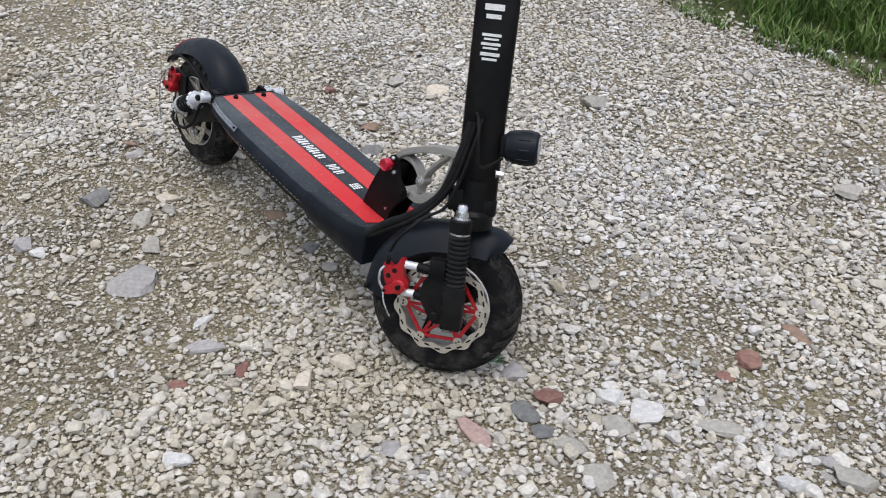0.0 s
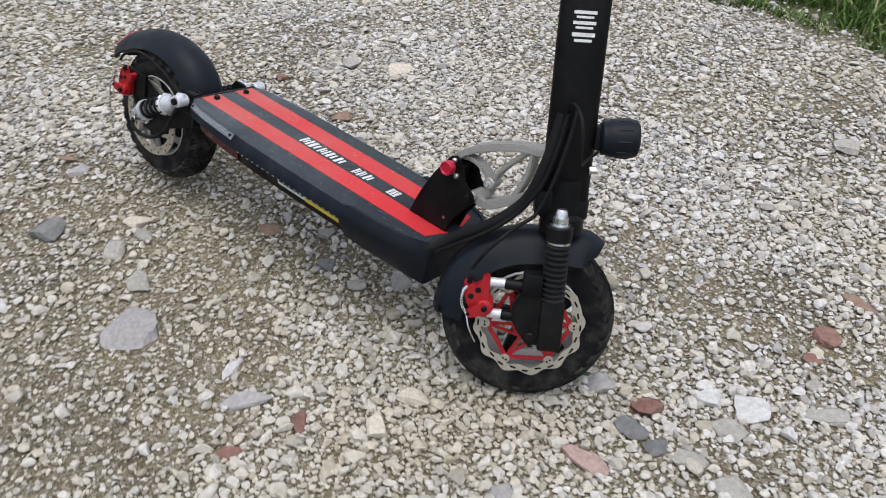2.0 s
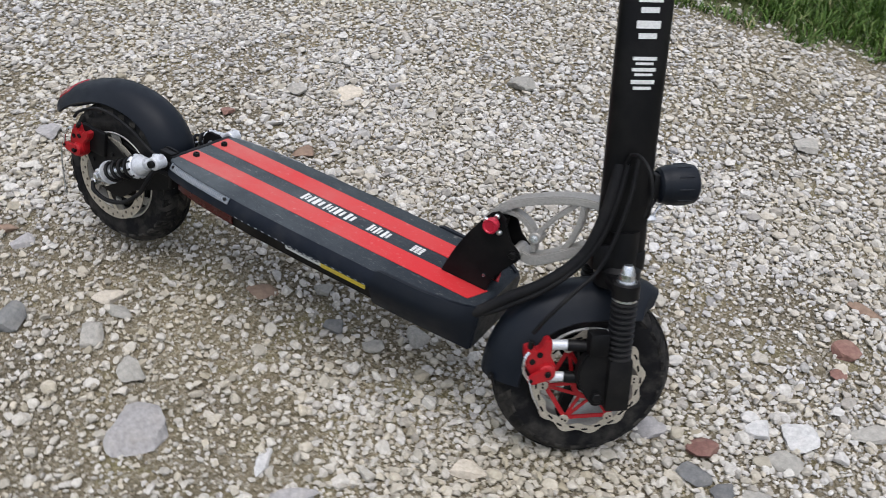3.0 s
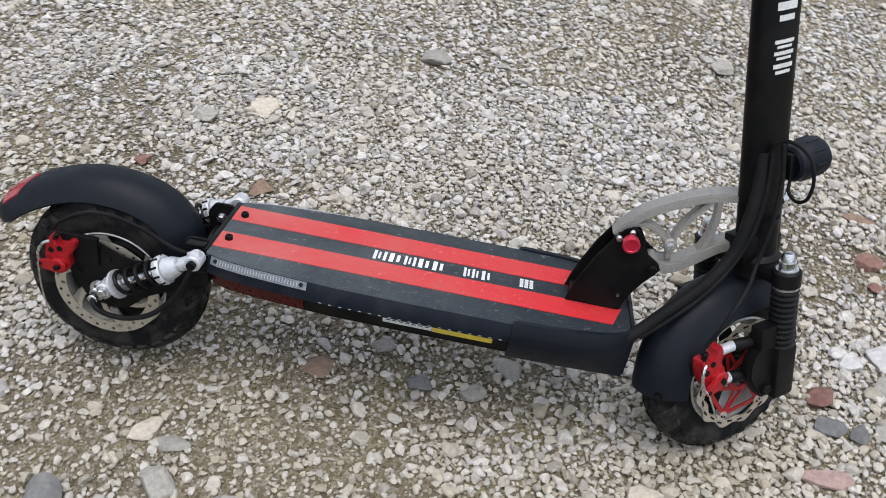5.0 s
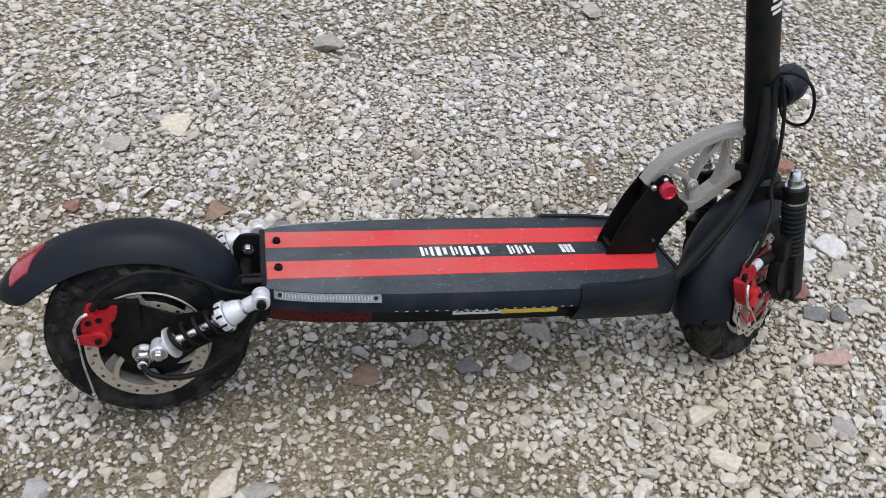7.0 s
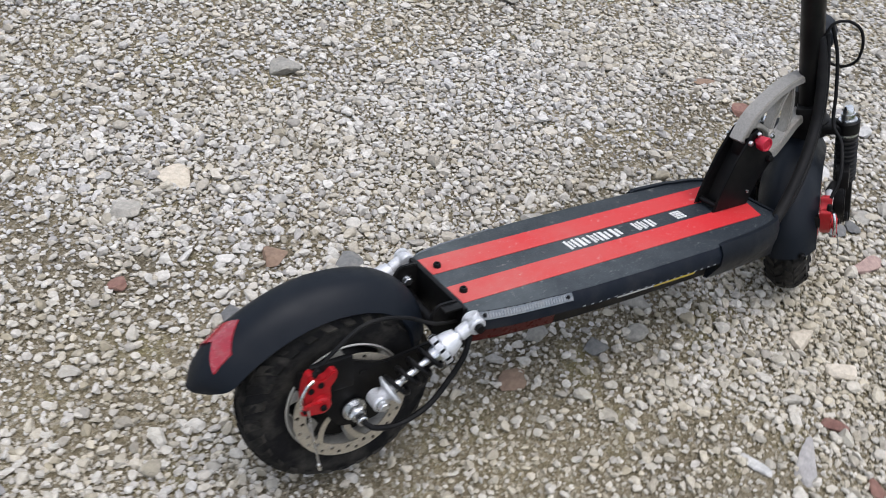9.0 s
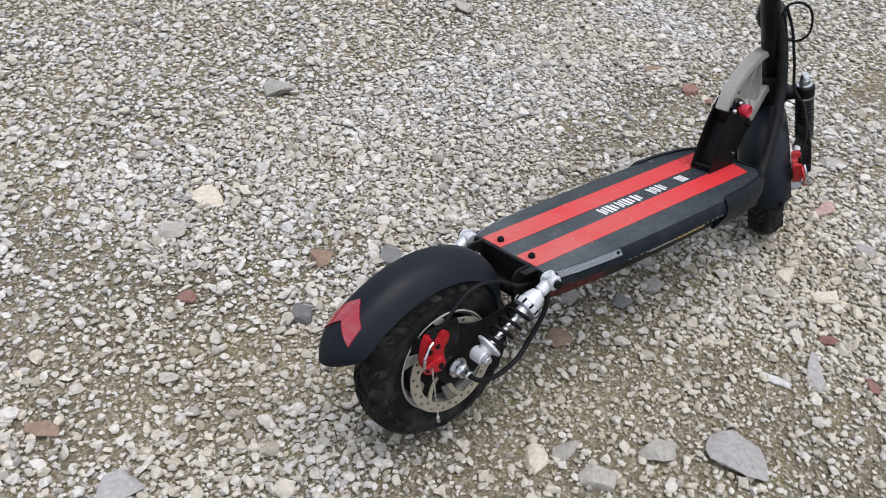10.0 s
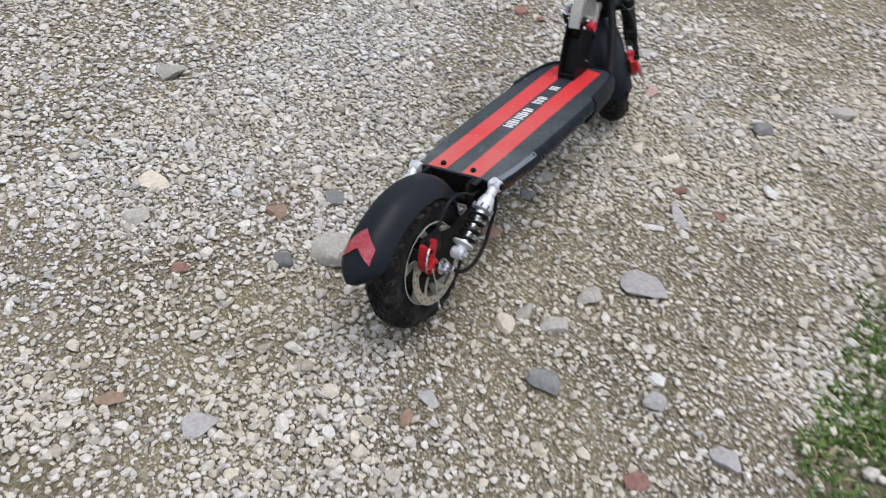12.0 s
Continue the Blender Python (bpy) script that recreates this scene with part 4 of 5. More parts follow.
for k in range(6):
    a = k * math.pi / 3 + 0.02
    c0, c1 = Vector((math.cos(a), math.sin(a))), Vector((math.cos(a + math.pi / 3), math.sin(a + math.pi / 3)))
    for p, q, w in ((c0 * 0.0590, c1 * 0.0590, 0.0062), (c0 * 0.0600, c1 * 0.0210, 0.0050), (c0 * 0.0600, c0 * 0.0210, 0.0050)):
        d = (q - p).normalized()
        n = Vector((-d.y, d.x)) * w / 2
        part("carrier_arm", plate([tuple(p + n), tuple(q + n), tuple(q - n), tuple(p - n)], -0.0391, -0.0371, 0.0006), RED_METAL, carrier, space=WHEEL_F)
    part("disc_tab", rod((0.0620 * c0.x, -0.0400, 0.0620 * c0.y), (0.0620 * c0.x, -0.0372, 0.0620 * c0.y), 0.0072, 16, 0.0004), DISC, front_disc, space=WHEEL_F)
    for f in (-0.04, 0.04):
        b = a + f
        part("rivet", rod((0.0625 * math.cos(b), -0.0410, 0.0625 * math.sin(b)), (0.0625 * math.cos(b), -0.0398, 0.0625 * math.sin(b)), 0.0015, 8), BLACK, front_disc, space=WHEEL_F)


# -- mudguards --
def guard(path, half, drop, thick=0.0028, taper=None):
    """A curved mudguard: stations (x, z) along its crown, its section arched from edge to edge."""
    bm = bmesh.new()
    n = 14
    outer, inner = [], []
    for k, (x, z) in enumerate(path):
        x0, z0 = path[max(k - 1, 0)]
        x1, z1 = path[min(k + 1, len(path) - 1)]
        nrm = Vector((-(z1 - z0), 0, x1 - x0)).normalized()
        if nrm.z < 0 and abs(nrm.z) > 0.5:
            nrm = -nrm
        w = half * (taper[k] if taper else 1.0)
        for rows, cut in ((outer, 0.0), (inner, thick)):
            row = []
            for j in range(n + 1):
                u = -1 + 2 * j / n
                sag = drop * (abs(u) ** 2.6) * (taper[k] if taper else 1.0)
                row.append(bm.verts.new(Vector((x, u * (w - cut), z)) - nrm * (sag + cut)))
            rows.append(row)
    m = len(path)
    for k in range(m - 1):
        for j in range(n):
            bm.faces.new((outer[k][j], outer[k][j + 1], outer[k + 1][j + 1], outer[k + 1][j]))
            bm.faces.new((inner[k][j], inner[k + 1][j], inner[k + 1][j + 1], inner[k][j + 1]))
        bm.faces.new((outer[k][0], outer[k + 1][0], inner[k + 1][0], inner[k][0]))
        bm.faces.new((outer[k][n], inner[k][n], inner[k + 1][n], outer[k + 1][n]))
    for k in (0, m - 1):
        for j in range(n):
            bm.faces.new((outer[k][j], inner[k][j], inner[k][j + 1], outer[k][j + 1]))
    return bm


REAR_LINE = curve2([(0.118, 0.050), (0.112, 0.079), (0.098, 0.104), (0.074, 0.126), (0.038, 0.1415), (-0.008, 0.1465), (-0.052, 0.1405), (-0.095, 0.124), (-0.134, 0.100), (-0.158, 0.075), (-0.170, 0.052)], 4)
taper = [1.0 if k < len(REAR_LINE) - 9 else (1.0, 1.0, 0.99, 0.96, 0.90, 0.82, 0.70, 0.52, 0.25)[k - len(REAR_LINE) + 9] for k in range(len(REAR_LINE))]
rear_guard = part("rear_mudguard", guard(REAR_LINE[::-1], 0.043, 0.030, taper=taper[::-1]), PLASTIC, space=REAR, label="satin black plastic rear mudguard")


def guard_point(line, s, u, half, drop, out):
    """A place on a mudguard: s along its line (0 to 1), u across (-1 to 1), raised by out."""
    f = s * (len(line) - 1)
    k = min(int(f), len(line) - 2)
    a, b = Vector((line[k][0], 0, line[k][1])), Vector((line[k + 1][0], 0, line[k + 1][1]))
    nrm = Vector((-(b - a).z, 0, (b - a).x)).normalized()
    if nrm.z < 0:
        nrm = -nrm
    p = a.lerp(b, f - k)
    return Vector((p.x, u * half, p.z)) - nrm * (drop * abs(u) ** 2.6 - out)


def chevron(sign):
    """One wing of the red arrow on the tail of the mudguard."""
    bm = bmesh.new()
    n = 6
    tops, lows = [], []
    for k in range(n + 1):
        u = sign * 0.62 * k / n
        mid = 0.765 + 0.060 * (k / n)
        row_t, row_l = [], []
        for ds in (-0.040, 0.038):
            row_t.append(bm.verts.new(guard_point(REAR_LINE, mid + ds, u, 0.043, 0.030, 0.0022)))
            row_l.append(bm.verts.new(guard_point(REAR_LINE, mid + ds, u, 0.043, 0.030, -0.0005)))
        tops.append(row_t)
        lows.append(row_l)
    for k in range(n):
        bm.faces.new((tops[k][0], tops[k][1], tops[k + 1][1], tops[k + 1][0]))
        for j in (0, 1):
            bm.faces.new((tops[k][j], tops[k + 1][j], lows[k + 1][j], lows[k][j]))
    for k in (0, n):
        bm.faces.new((tops[k][0], tops[k][1], lows[k][1], lows[k][0]))
    return bm


for sign in (-1, 1):
    part("tail_reflector", chevron(sign), RED_LENS, rear_guard, "red arrow-shaped reflector wing", REAR)

FRONT_LINE = curve2([(-0.138, 0.006), (-0.135, 0.024), (-0.127, 0.052), (-0.108, 0.085), (-0.076, 0.114), (-0.036, 0.130), (0.004, 0.134), (0.044, 0.134), (0.076, 0.130), (0.096, 0.118)], 4)
front_guard = part("front_mudguard", guard(FRONT_LINE, 0.044, 0.041, taper=[1.0 if k < len(FRONT_LINE) - 6 else (1.0, 0.97, 0.9, 0.8, 0.66, 0.5)[k - len(FRONT_LINE) + 6] for k in range(len(FRONT_LINE))]), PLASTIC, space=WHEEL_F, label="satin black plastic front mudguard")
part("guard_screw", hex_bolt(tuple(guard_point(FRONT_LINE, 0.03, -0.6, 0.043, 0.030, 0)), tuple(guard_point(FRONT_LINE, 0.03, -0.6, 0.043, 0.030, 0) + Vector((-0.004, -0.002, 0))), 0.004), BLACK, front_guard, space=WHEEL_F)


# -- rear suspension --
def rounded(points, r=0.008, steps=4):
    out = []
    n = len(points)
    for k in range(n):
        p, a, b = Vector(points[k]), Vector(points[k - 1]), Vector(points[(k + 1) % n])
        d0, d1 = (a - p), (b - p)
        q = min(r, d0.length * 0.45, d1.length * 0.45)
        s, e = p + d0.normalized() * q, p + d1.normalized() * q
        for j in range(steps + 1):
            t = j / steps
            out.append(tuple((1 - t) ** 2 * s + 2 * t * (1 - t) * p + t * t * e))
    return out


ARM = rounded([(-0.050, 0.030), (-0.045, 0.078), (-0.010, 0.070), (0.040, 0.050), (0.140, 0.062), (0.146, 0.040), (0.060, 0.000), (0.030, -0.028), (-0.018, -0.024)], 0.012)
for side in (-1, 1):
    y = side * 0.055
    arm = part("swing_arm", plate(ARM, y - 0.003, y + 0.003), BLACK, space=REAR, label="black steel swing-arm plate")
    part("axle_nut", hex_bolt((0, y + side * 0.006, 0), (0, y + side * 0.020, 0), 0.0108), STEEL, arm, "bright axle nut", REAR)
    part("axle_end", rod((0, y + side * 0.003, 0), (0, y + side * 0.032, 0), 0.0064, 16), STEEL, arm, space=REAR)
    for x, z in ((-0.030, 0.020), (0.012, 0.046), (-0.012, 0.052), (0.040, 0.030)):
        part("plate_bolt", rod((x, y + side * 0.003, z), (x, y + side * 0.006, z), 0.0035, 10), BLACK, arm, space=REAR)
    # coil-over shock absorber
    out_lo, out_hi = (-0.083, -0.090) if side < 0 else (0.077, 0.078)
    lo, hi = Vector((0.020, out_lo, 0.022)), Vector((0.138, out_hi, 0.094 if side < 0 else 0.091))
    d = (hi - lo).normalized()
    shock = part("shock_absorber", lathe([(0, 0), (0, 0.006), (0.030, 0.006), (0.032, 0.0045), (0.075, 0.0045), (0.078, 0.0095), (0.112, 0.0095), (0.114, 0.0075), (0.138, 0.0070), (0.138, 0)], lo, hi, 24), STEEL, space=REAR, label="silver coil-over rear shock absorber")
    part("lower_eye", join(rod(lo - Vector((0, 0.011, 0)), lo + Vector((0, 0.011, 0)), 0.0105, 20), lathe([(0, 0), (0, 0.009), (0.012, 0.010), (0.016, 0.019), (0.019, 0.019), (0.021, 0)], lo, hi, 24)), SILVER, shock, space=REAR)
    part("lower_bolt", hex_bolt(lo + Vector((0, side * 0.011, 0)), lo + Vector((0, side * 0.018, 0)), 0.0062), STEEL, shock, space=REAR)
    part("spring", coil(lo + d * 0.020, lo + d * 0.085, 0.0150, 0.0029, 4), BLACK, shock, "black coil spring", REAR)
    part("adjuster_ring", join(lathe([(0, 0.006), (0, 0.0185), (0.003, 0.0195), (0.007, 0.0195), (0.009, 0.0175), (0.009, 0.006)], lo + d * 0.086, hi, 20), lathe([(0, 0.006), (0, 0.0150), (0.010, 0.0135), (0.018, 0.0105), (0.018, 0.006)], lo + d * 0.096, hi, 24)), SILVER, shock, "silver collar", REAR)
    for k in range(10):
        a = 2 * math.pi * k / 10
        q = d.to_track_quat("Z", "Y").to_matrix()
        c = lo + d * 0.0905 + q @ Vector((0.0188 * math.cos(a), 0.0188 * math.sin(a), 0))
        part("collar_notch", rod(c - d * 0.0038, c + d * 0.0038, 0.0017, 8), BLACK, shock, space=REAR)
    part("upper_eye", join(rod(hi - Vector((0, 0.011, 0)), hi + Vector((0, 0.011, 0)), 0.0105, 20), rod(hi - d * 0.022, hi - d * 0.004, 0.0088, 18), rod(hi + Vector((0, 0, 0.004)), hi + Vector((-0.003, -side * 0.003, 0.011 if side < 0 else 0.006)), 0.0085, 16)), SILVER, shock, space=REAR)
    part("upper_bolt", rod(hi + Vector((0, side * 0.010, 0)), hi + Vector((0, side * 0.0165, 0)), 0.0058, 12), BLACK, shock, space=REAR)

bracket = part("rear_bracket", block(0.1385, 0.1455, -0.064, 0.068, 0.042, 0.0975, 0.002), BLACK, space=DECK, label="black rear mounting bracket")
for y in (-0.050, 0.046):
    part("bracket_cheek", plate(rounded([(0.140, 0.040), (0.110, 0.046), (0.104, 0.086), (0.114, 0.101), (0.140, 0.101)], 0.006), y, y + 0.006), BLACK, bracket, space=DECK)
    part("bracket_bolt", hex_bolt((0.124, y + (0.006 if y < 0 else 0), 0.080), (0.124, y + (0.012 if y < 0 else -0.006), 0.080), 0.0058), STEEL, bracket, "bright hex bolt", DECK)
part("bracket_bar", block(0.116, 0.140, -0.062, -0.050, 0.0965, 0.0995, 0.001), BLACK, bracket, "black metal strip", DECK)
part("cross_tube", rod((0.122, -0.046, 0.060), (0.122, 0.048, 0.060), 0.009, 20), BLACK, bracket, space=DECK)


# -- brake calipers --
def caliper(space, name_label):
    """A cast mechanical caliper about 6 cm long: origin at its lever's pivot, outer face towards -y."""
    line = rounded([(-0.002, -0.018), (-0.015, -0.014), (-0.025, 0.000), (-0.030, 0.018), (-0.031, 0.036), (-0.021, 0.038), (-0.015, 0.030), (-0.006, 0.036), (-0.003, 0.046), (0.005, 0.048), (0.009, 0.036), (0.005, 0.022), (0.014, 0.008), (0.014, -0.006), (0.007, -0.016)], 0.005, 3)
    body = part("brake_caliper", plate(line, -0.009, 0.008, 0.002), RED_METAL, space=space, label=name_label)
    part("bridge", block(-0.029, -0.019, 0.006, 0.022, 0.004, 0.024, 0.002), BLACK, body, space=space)
    part("lever_boss", lathe([(0, 0), (0, 0.0125), (0.006, 0.012), (0.008, 0.009), (0.008, 0.005), (0.0065, 0.0045), (0.0065, 0)], (0, -0.009, 0), (0, -1, 0), 26), RED_METAL, body, space=space)
    part("lever_arm", plate(rounded([(0.004, -0.009), (0.000, 0.011), (-0.011, 0.005), (-0.025, -0.003), (-0.027, -0.014), (-0.019, -0.016)], 0.005, 3), -0.0185, -0.0125, 0.001), RED_METAL, body, space=space)
    for x, z in ((-0.020, 0.015), (-0.010, 0.025)):
        part("caliper_port", rod((x, -0.0100, z), (x, -0.0080, z), 0.0043, 14), BLACK, body, space=space)
    part("centre_bolt", rod((0, -0.0215, 0), (0, -0.0150, 0), 0.0045, 6), BLACK, body, space=space)
    part("lever_bolt", rod((-0.023, -0.0205, -0.009), (-0.023, -0.0150, -0.009), 0.0028, 8), BLACK, body, space=space)
    part("return_spring", tube([(-0.025, -0.015, -0.010), (-0.033, -0.016, 0.006), (-0.032, -0.015, 0.024), (-0.026, -0.013, 0.032)], 0.0022, 8, 6), STEEL, body, "bare return spring", space)
    part("cable_stop", rod((-0.024, -0.005, 0.032), (-0.022, -0.007, 0.046), 0.0040, 12), BLACK, body, space=space)
    return body


rear_caliper = caliper(shifted(REAR, -0.046, -0.067, 0.037) @ Matrix.Rotation(radians(26), 4, "Y") @ Matrix.Scale(0.88, 4), "red mechanical disc-brake caliper")
part("caliper_mount", block(-0.052, 0.000, -0.064, -0.056, 0.036, 0.078, 0.003), BLACK, rear_caliper, space=REAR)
front_caliper = caliper(shifted(FORK, -0.097, -0.035, 0.023) @ Matrix.Scale(0.94, 4), "red mechanical disc-brake caliper")
for x, z in ((-0.091, 0.058), (-0.093, 0.0125)):
    part("mount_bolt", lathe([(0, 0), (0, 0.0066), (0.021, 0.0066), (0.021, 0)], (x, -0.038, z), (x + 0.03, -0.038, z - 0.001), 18), SILVER, front_caliper, "bright spacer", FORK)
    part("mount_lug", rod((x + 0.0205, -0.038, z - 0.001), (x + 0.047, -0.044, z - 0.001), 0.0078, 14), BLACK, front_caliper, space=FORK)


# -- fork, stem and lamp --
LEG_X = -0.0073
crown = part("fork_crown", block(-0.022, 0.009, -0.064, 0.084, 0.129, 0.1465, 0.007, 3), BLACK, space=FORK, label="black fork crown")
part("crown_neck", lathe([(0, 0), (0, 0.030), (0.022, 0.030), (0.028, 0.024), (0.075, 0.024), (0.075, 0)], (0, 0, 0.126), (0, 0, 1), 32), BLACK, crown, space=FORK)
for y, side in ((-0.055, -1), (0.075, 1)):
    leg = part("fork_leg", rod((LEG_X, y, 0.026), (LEG_X, y, 0.146), 0.0085, 20), BLACK, space=FORK, label="black sprung fork leg")
    bellow = []
    z0, z1, n = 0.044, 0.127, 11
    for k in range(n):
        h = (z1 - z0) * k / n
        e = (z1 - z0) / n
        bellow += [(h + e * 0.04, 0.0118), (h + e * 0.34, 0.0164), (h + e * 0.62, 0.0164), (h + e * 0.92, 0.0118)]
    part("rubber_bellows", lathe([(0, 0)] + bellow + [(z1 - z0, 0)], (LEG_X, y, z0), (LEG_X, y, 1), 28), BELLOWS, leg, "ribbed black rubber bellows", FORK)
    part("steel_collar", lathe([(0, 0.006), (0, 0.0158), (0.003, 0.0158), (0.003, 0.006)], (LEG_X, y, 0.1262), (LEG_X, y, 1), 28), STEEL, leg, space=FORK)
    part("leg_sleeve", rod((LEG_X, y, 0.1285), (LEG_X, y, 0.150), 0.0172, 26), BLACK, leg, space=FORK)
    part("cap_nut", lathe([(0, 0), (0, 0.0100), (0.010, 0.0100), (0.010, 0.0084), (0.017, 0.0078), (0.021, 0.0058), (0.0225, 0)], (LEG_X, y, 0.151), (LEG_X, y, 1), 6 * 3), STEEL, leg, "bright domed cap nut", FORK)
    part("cap_washer", lathe([(0, 0), (0, 0.0132), (0.002, 0.0132), (0.002, 0)], (LEG_X, y, 0.1495), (LEG_X, y, 1), 24), STEEL, leg, space=FORK)
    lower = rounded([(-0.016, 0.052), (-0.018, -0.022), (-0.036, -0.024), (-0.050, -0.004), (-0.059, 0.012), (-0.060, 0.030), (-0.052, 0.050), (-0.040, 0.056)], 0.006, 3)
    part("fork_foot", plate(lower, y - 0.004, y + 0.012, 0.0025), BLACK, leg, "black dropout plate", FORK)
    part("foot_rib", block(-0.022, 0.010, y - 0.0125, y + 0.0125, -0.027, 0.046, 0.004), BLACK, leg, space=FORK)
    part("foot_lug", block(-0.048, -0.022, y - 0.008, y + 0.012, 0.050, 0.082, 0.004), BLACK, leg, space=FORK)
    out = y - 0.004 if side < 0 else y + 0.012
    part("axle_bolt", hex_bolt((-0.033, out, -0.009), (-0.033, out + side * 0.006, -0.009), 0.0076), BLACK, leg, space=FORK)
part("axle", rod((-0.031, -0.056, -0.0095), (-0.031, 0.084, -0.0095), 0.006, 16), STEEL, crown, space=FORK)


def stem_half(x):
    """Half the stem's thickness at x from its middle: a flattened oval."""
    return 0.0168 * (1 - min(1.0, abs(x) / 0.0322) ** 2.3) ** (1 / 2.3)


def stem_mesh(z0, z1, grow=0.0):
    """A flattened oval tube from z0 to z1."""
    bm = bmesh.new()
    section = []
    for k in range(48):
        t = 2 * math.pi * k / 48
        c, q = math.cos(t), math.sin(t)
        section.append(((0.0322 + grow) * math.copysign(abs(c) ** 0.87, c), (0.0168 + grow) * math.copysign(abs(q) ** 0.87, q)))
    rings = [[bm.verts.new((x * f, y * f, z)) for x, y in section] for z, f in ((z0, 0.96), (z0 + 0.002, 1.0), (z1 - 0.002, 1.0), (z1, 0.96))]
    for p, q in zip(rings, rings[1:]):
        for k in range(48):
            bm.faces.new((p[k], p[(k + 1) % 48], q[(k + 1) % 48], q[k]))
    bm.faces.new(rings[0][::-1])
    bm.faces.new(rings[-1])
    return bm


stem = part("stem", stem_mesh(0.146, 0.80), BLACK, space=FORK, label="black oval steering stem")
part("stem_foot", stem_mesh(0.146, 0.172, 0.0018), BLACK, stem, space=FORK)
part("head_collar", block(-0.040, -0.012, -0.0165, 0.0165, 0.150, 0.184, 0.004), BLACK, stem, space=FORK)


def stem_place(u, v, h):
    x = -0.0150 + v * 0.0285
    return Vector((x, -stem_half(x) - 0.0001 - h, 0.3755 + u))


def stem_down(u, v, h):
    return stem_place(0.205 - u, v, h)


print_row(FORK, stem, stem_down, [(0.0, 0.0305, 3), (0.032, 0.0305, 2), (0.064, 0.027, 3), (0.0925, 0.028, 2), (0.1215, 0.028, 2), (0.163, 0.0255, 4), (0.1895, 0.0155, 2)])

lamp = part("headlamp", lathe([(0, 0), (0, 0.0185), (0.003, 0.0222), (0.010, 0.0236), (0.013, 0.0252), (0.040, 0.0256), (0.047, 0.0243), (0.050, 0.0205), (0.050, 0)], (0.037, -0.004, 0.258), (1.0, -0.004, 0.258 + 0.03), 36), PLASTIC, space=FORK, label="round black battery headlamp")
part("lens", lathe([(0, 0), (0, 0.0195), (0.0008, 0.0190), (0.0015, 0)], (0.0865, -0.004, 0.2596), (1.0, -0.004, 0.290), 30), CLEAR, lamp, "clear lamp glass", FORK)
for k in range(10):
    a = 2 * math.pi * k / 10
    part("grip_rib", rod((0.058, -0.004 + 0.0251 * math.cos(a), 0.2588 + 0.0251 * math.sin(a)), (0.076, -0.004 + 0.0254 * math.cos(a), 0.2593 + 0.0254 * math.sin(a)), 0.0014, 6), PLASTIC, lamp, space=FORK)
part("lamp_bracket", block(0.030, 0.044, -0.014, 0.008, 0.242, 0.274, 0.003), BLACK, lamp, space=FORK)
part("reflector_bolt", join(hex_bolt((0.028, -0.004, 0.214), (0.040, -0.004, 0.214), 0.0058), tube([(0.036, -0.004, 0.214), (0.046, -0.002, 0.230), (0.062, 0.0, 0.238)], 0.0018, 8, 5)), STEEL, stem, "bright bracket bolt and stay", FORK)

# -- cables --
bundle = part("cable_sleeve", tube([(0.778, 0.012, 0.330), (0.783, 0.003, 0.300), (0.785, -0.007, 0.260), (0.779, -0.018, 0.210), (0.750, -0.036, 0.164), (0.712, -0.053, 0.127), (0.684, -0.062, 0.096), (0.674, -0.064, 0.088)], 0.0078, 14, 10, 0.02), SLEEVE, space=DECK, label="braided black cable sleeve")
part("cable", tube([(0.788, 0.008, 0.335), (0.793, -0.002, 0.292), (0.793, -0.013, 0.242), (0.780, -0.025, 0.198), (0.754, -0.042, 0.157), (0.716, -0.058, 0.118), (0.690, -0.064, 0.094)], 0.0035, 10, 8), SLEEVE, bundle, space=DECK)
to_deck = DECK.inverted() @ FORK
part("brake_cable", tube([(0.797, 0.010, 0.345), (0.806, -0.004, 0.305), (0.809, -0.017, 0.252), (0.805, -0.030, 0.206), tuple(to_deck @ Vector((-0.066, -0.050, 0.140))), tuple(to_deck @ Vector((-0.100, -0.052, 0.106))), tuple(to_deck @ Vector((-0.117, -0.042, 0.077)))], 0.0026, 10, 8), SLEEVE, space=DECK, label="thin black brake cable")
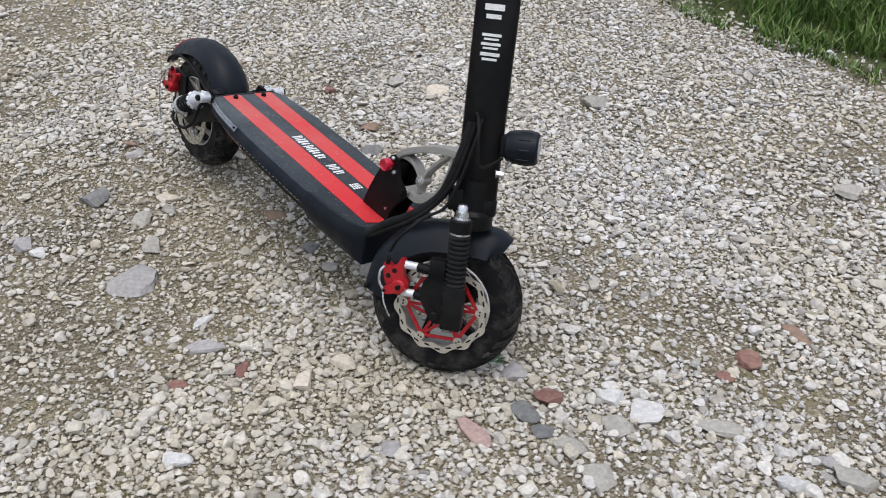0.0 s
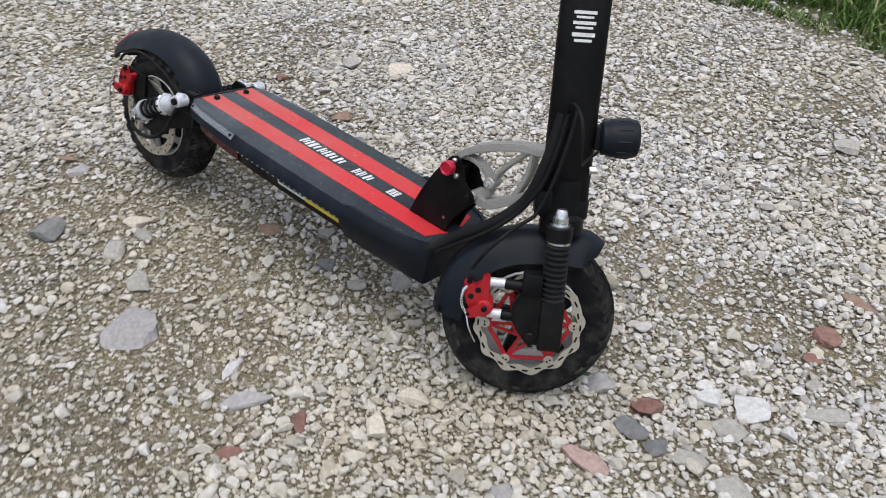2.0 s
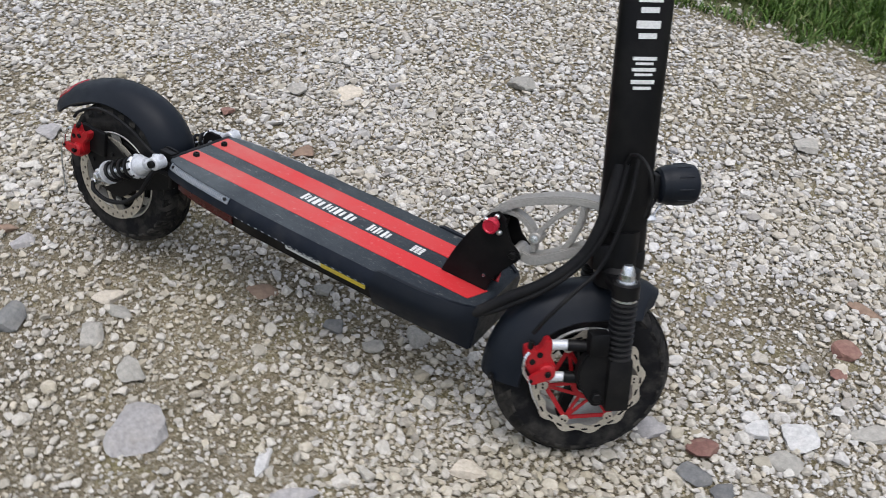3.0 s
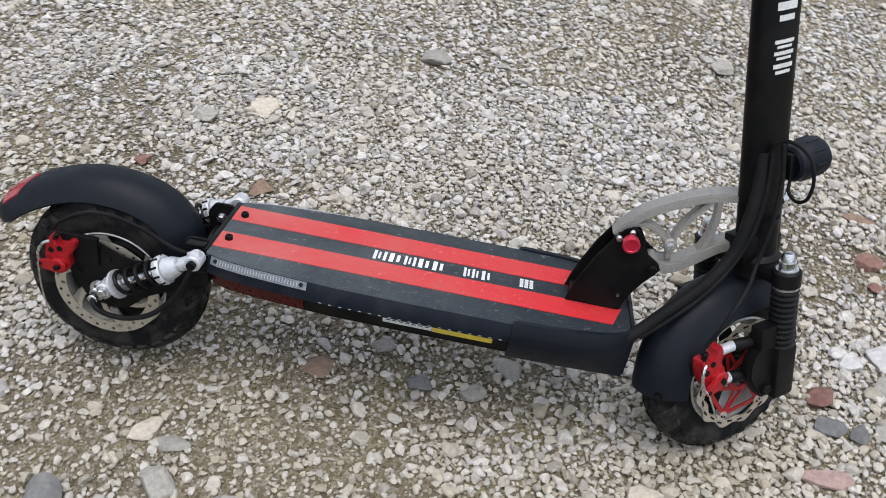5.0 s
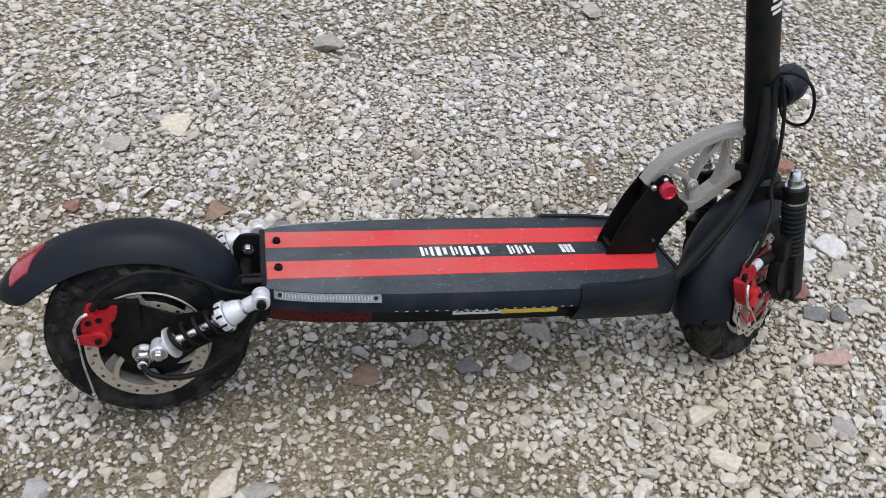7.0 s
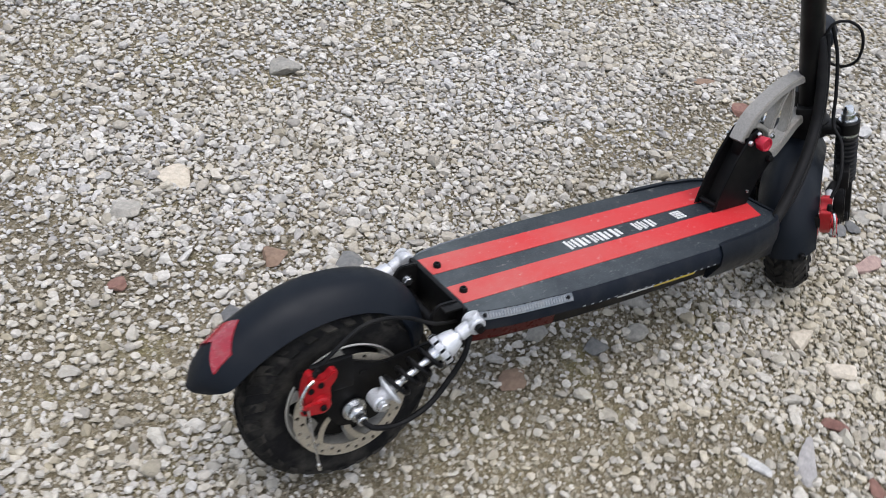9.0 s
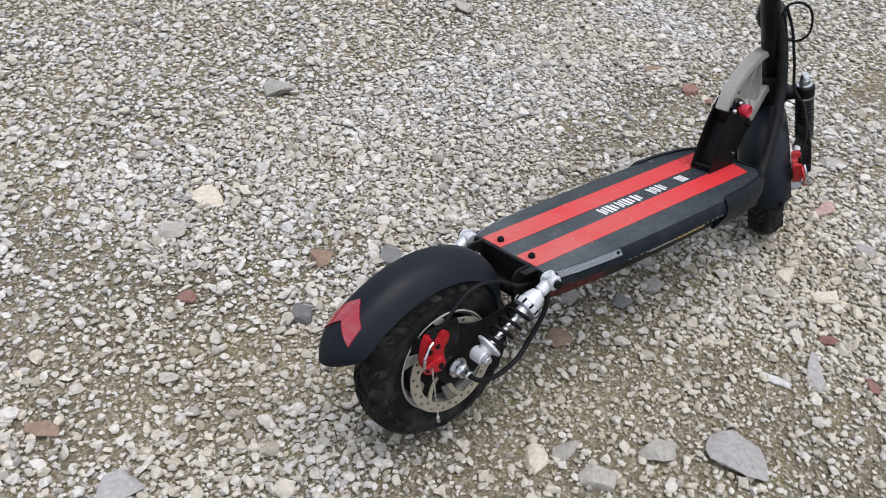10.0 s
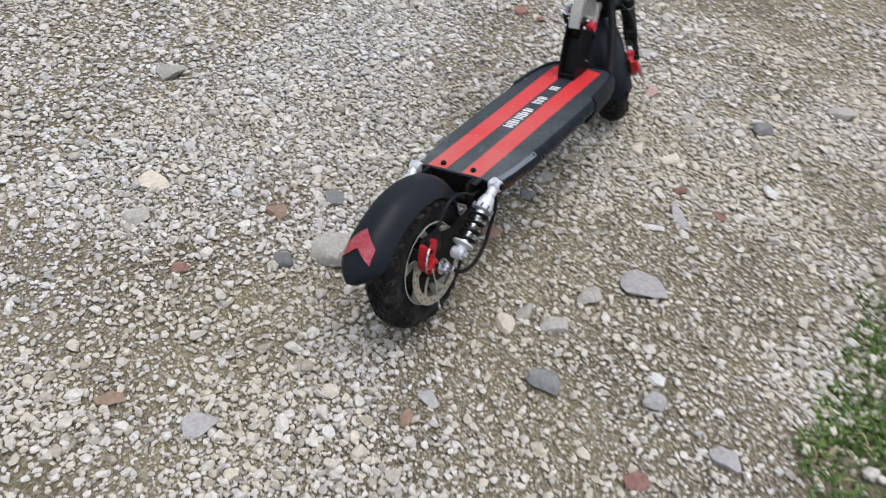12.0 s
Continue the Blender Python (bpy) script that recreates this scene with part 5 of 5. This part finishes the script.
part("lamp_cable", tube([(-0.012, -0.0165, 0.285), (-0.008, -0.028, 0.303), (-0.002, -0.047, 0.303), (0.004, -0.063, 0.288), (0.007, -0.067, 0.262), (0.008, -0.060, 0.238), (0.012, -0.042, 0.228), (0.022, -0.022, 0.231), (0.036, -0.010, 0.240)], 0.0022, 8, 8), SLEEVE, lamp, "thin black lamp cable", FORK)
part("rear_brake_cable", tube([(-0.045, -0.082, 0.096), (-0.030, -0.084, 0.112), (0.000, -0.080, 0.127), (0.030, -0.076, 0.126), (0.065, -0.070, 0.112), (0.100, -0.064, 0.090), (0.140, -0.052, 0.074)], 0.0024, 10, 8), SLEEVE, space=DECK, label="thin black rear brake cable")
part("motor_cable", tube([(0.000, -0.084, 0.000), (0.012, -0.092, -0.008), (0.042, -0.094, -0.012), (0.078, -0.094, 0.000), (0.106, -0.092, 0.026), (0.124, -0.094, 0.056), (0.134, -0.088, 0.078), (0.146, -0.070, 0.070)], 0.0035, 12, 8), SLEEVE, space=DECK, label="black hub-motor cable")
part("brake_wire_end", join(tube([(-0.066, -0.088, 0.046), (-0.063, -0.090, 0.010), (-0.056, -0.088, -0.040)], 0.0012, 8, 6), rod((-0.0575, -0.0885, -0.034), (-0.0555, -0.088, -0.044), 0.0022, 8)), STEEL, space=DECK, label="bare brake wire end")
part("front_wire_end", tube([(-0.121, -0.052, 0.016), (-0.116, -0.056, -0.004), (-0.106, -0.054, -0.026)], 0.0011, 8, 6), STEEL, front_caliper, space=FORK)


# ---- a weed sprig by the front wheel ----
def sprig():
    rs = np.random.RandomState(8)
    bm = bmesh.new()
    for k in range(9):
        a = k * 2.4
        n = 0.012 + 0.012 * rs.rand()
        d, s = Vector((math.cos(a), math.sin(a), 0.35)), Vector((-math.sin(a), math.cos(a), 0)) * 0.0032
        pts = [Vector((0, 0, 0)), d * n * 0.5 + s, d * n, d * n * 0.5 - s]
        mid = d * n * 0.5 - Vector((0, 0, 0.0015))
        v = [bm.verts.new(p) for p in pts]
        c = bm.verts.new(mid)
        for j in range(4):
            bm.faces.new((v[j], v[(j + 1) % 4], c))
    ob = new("weed", finish("weed", bm, LEAF))
    ob.location = (0.728, 0.045, 0.004)
    tagged(ob, "small crushed green weed on the gravel", "plant")


sprig()
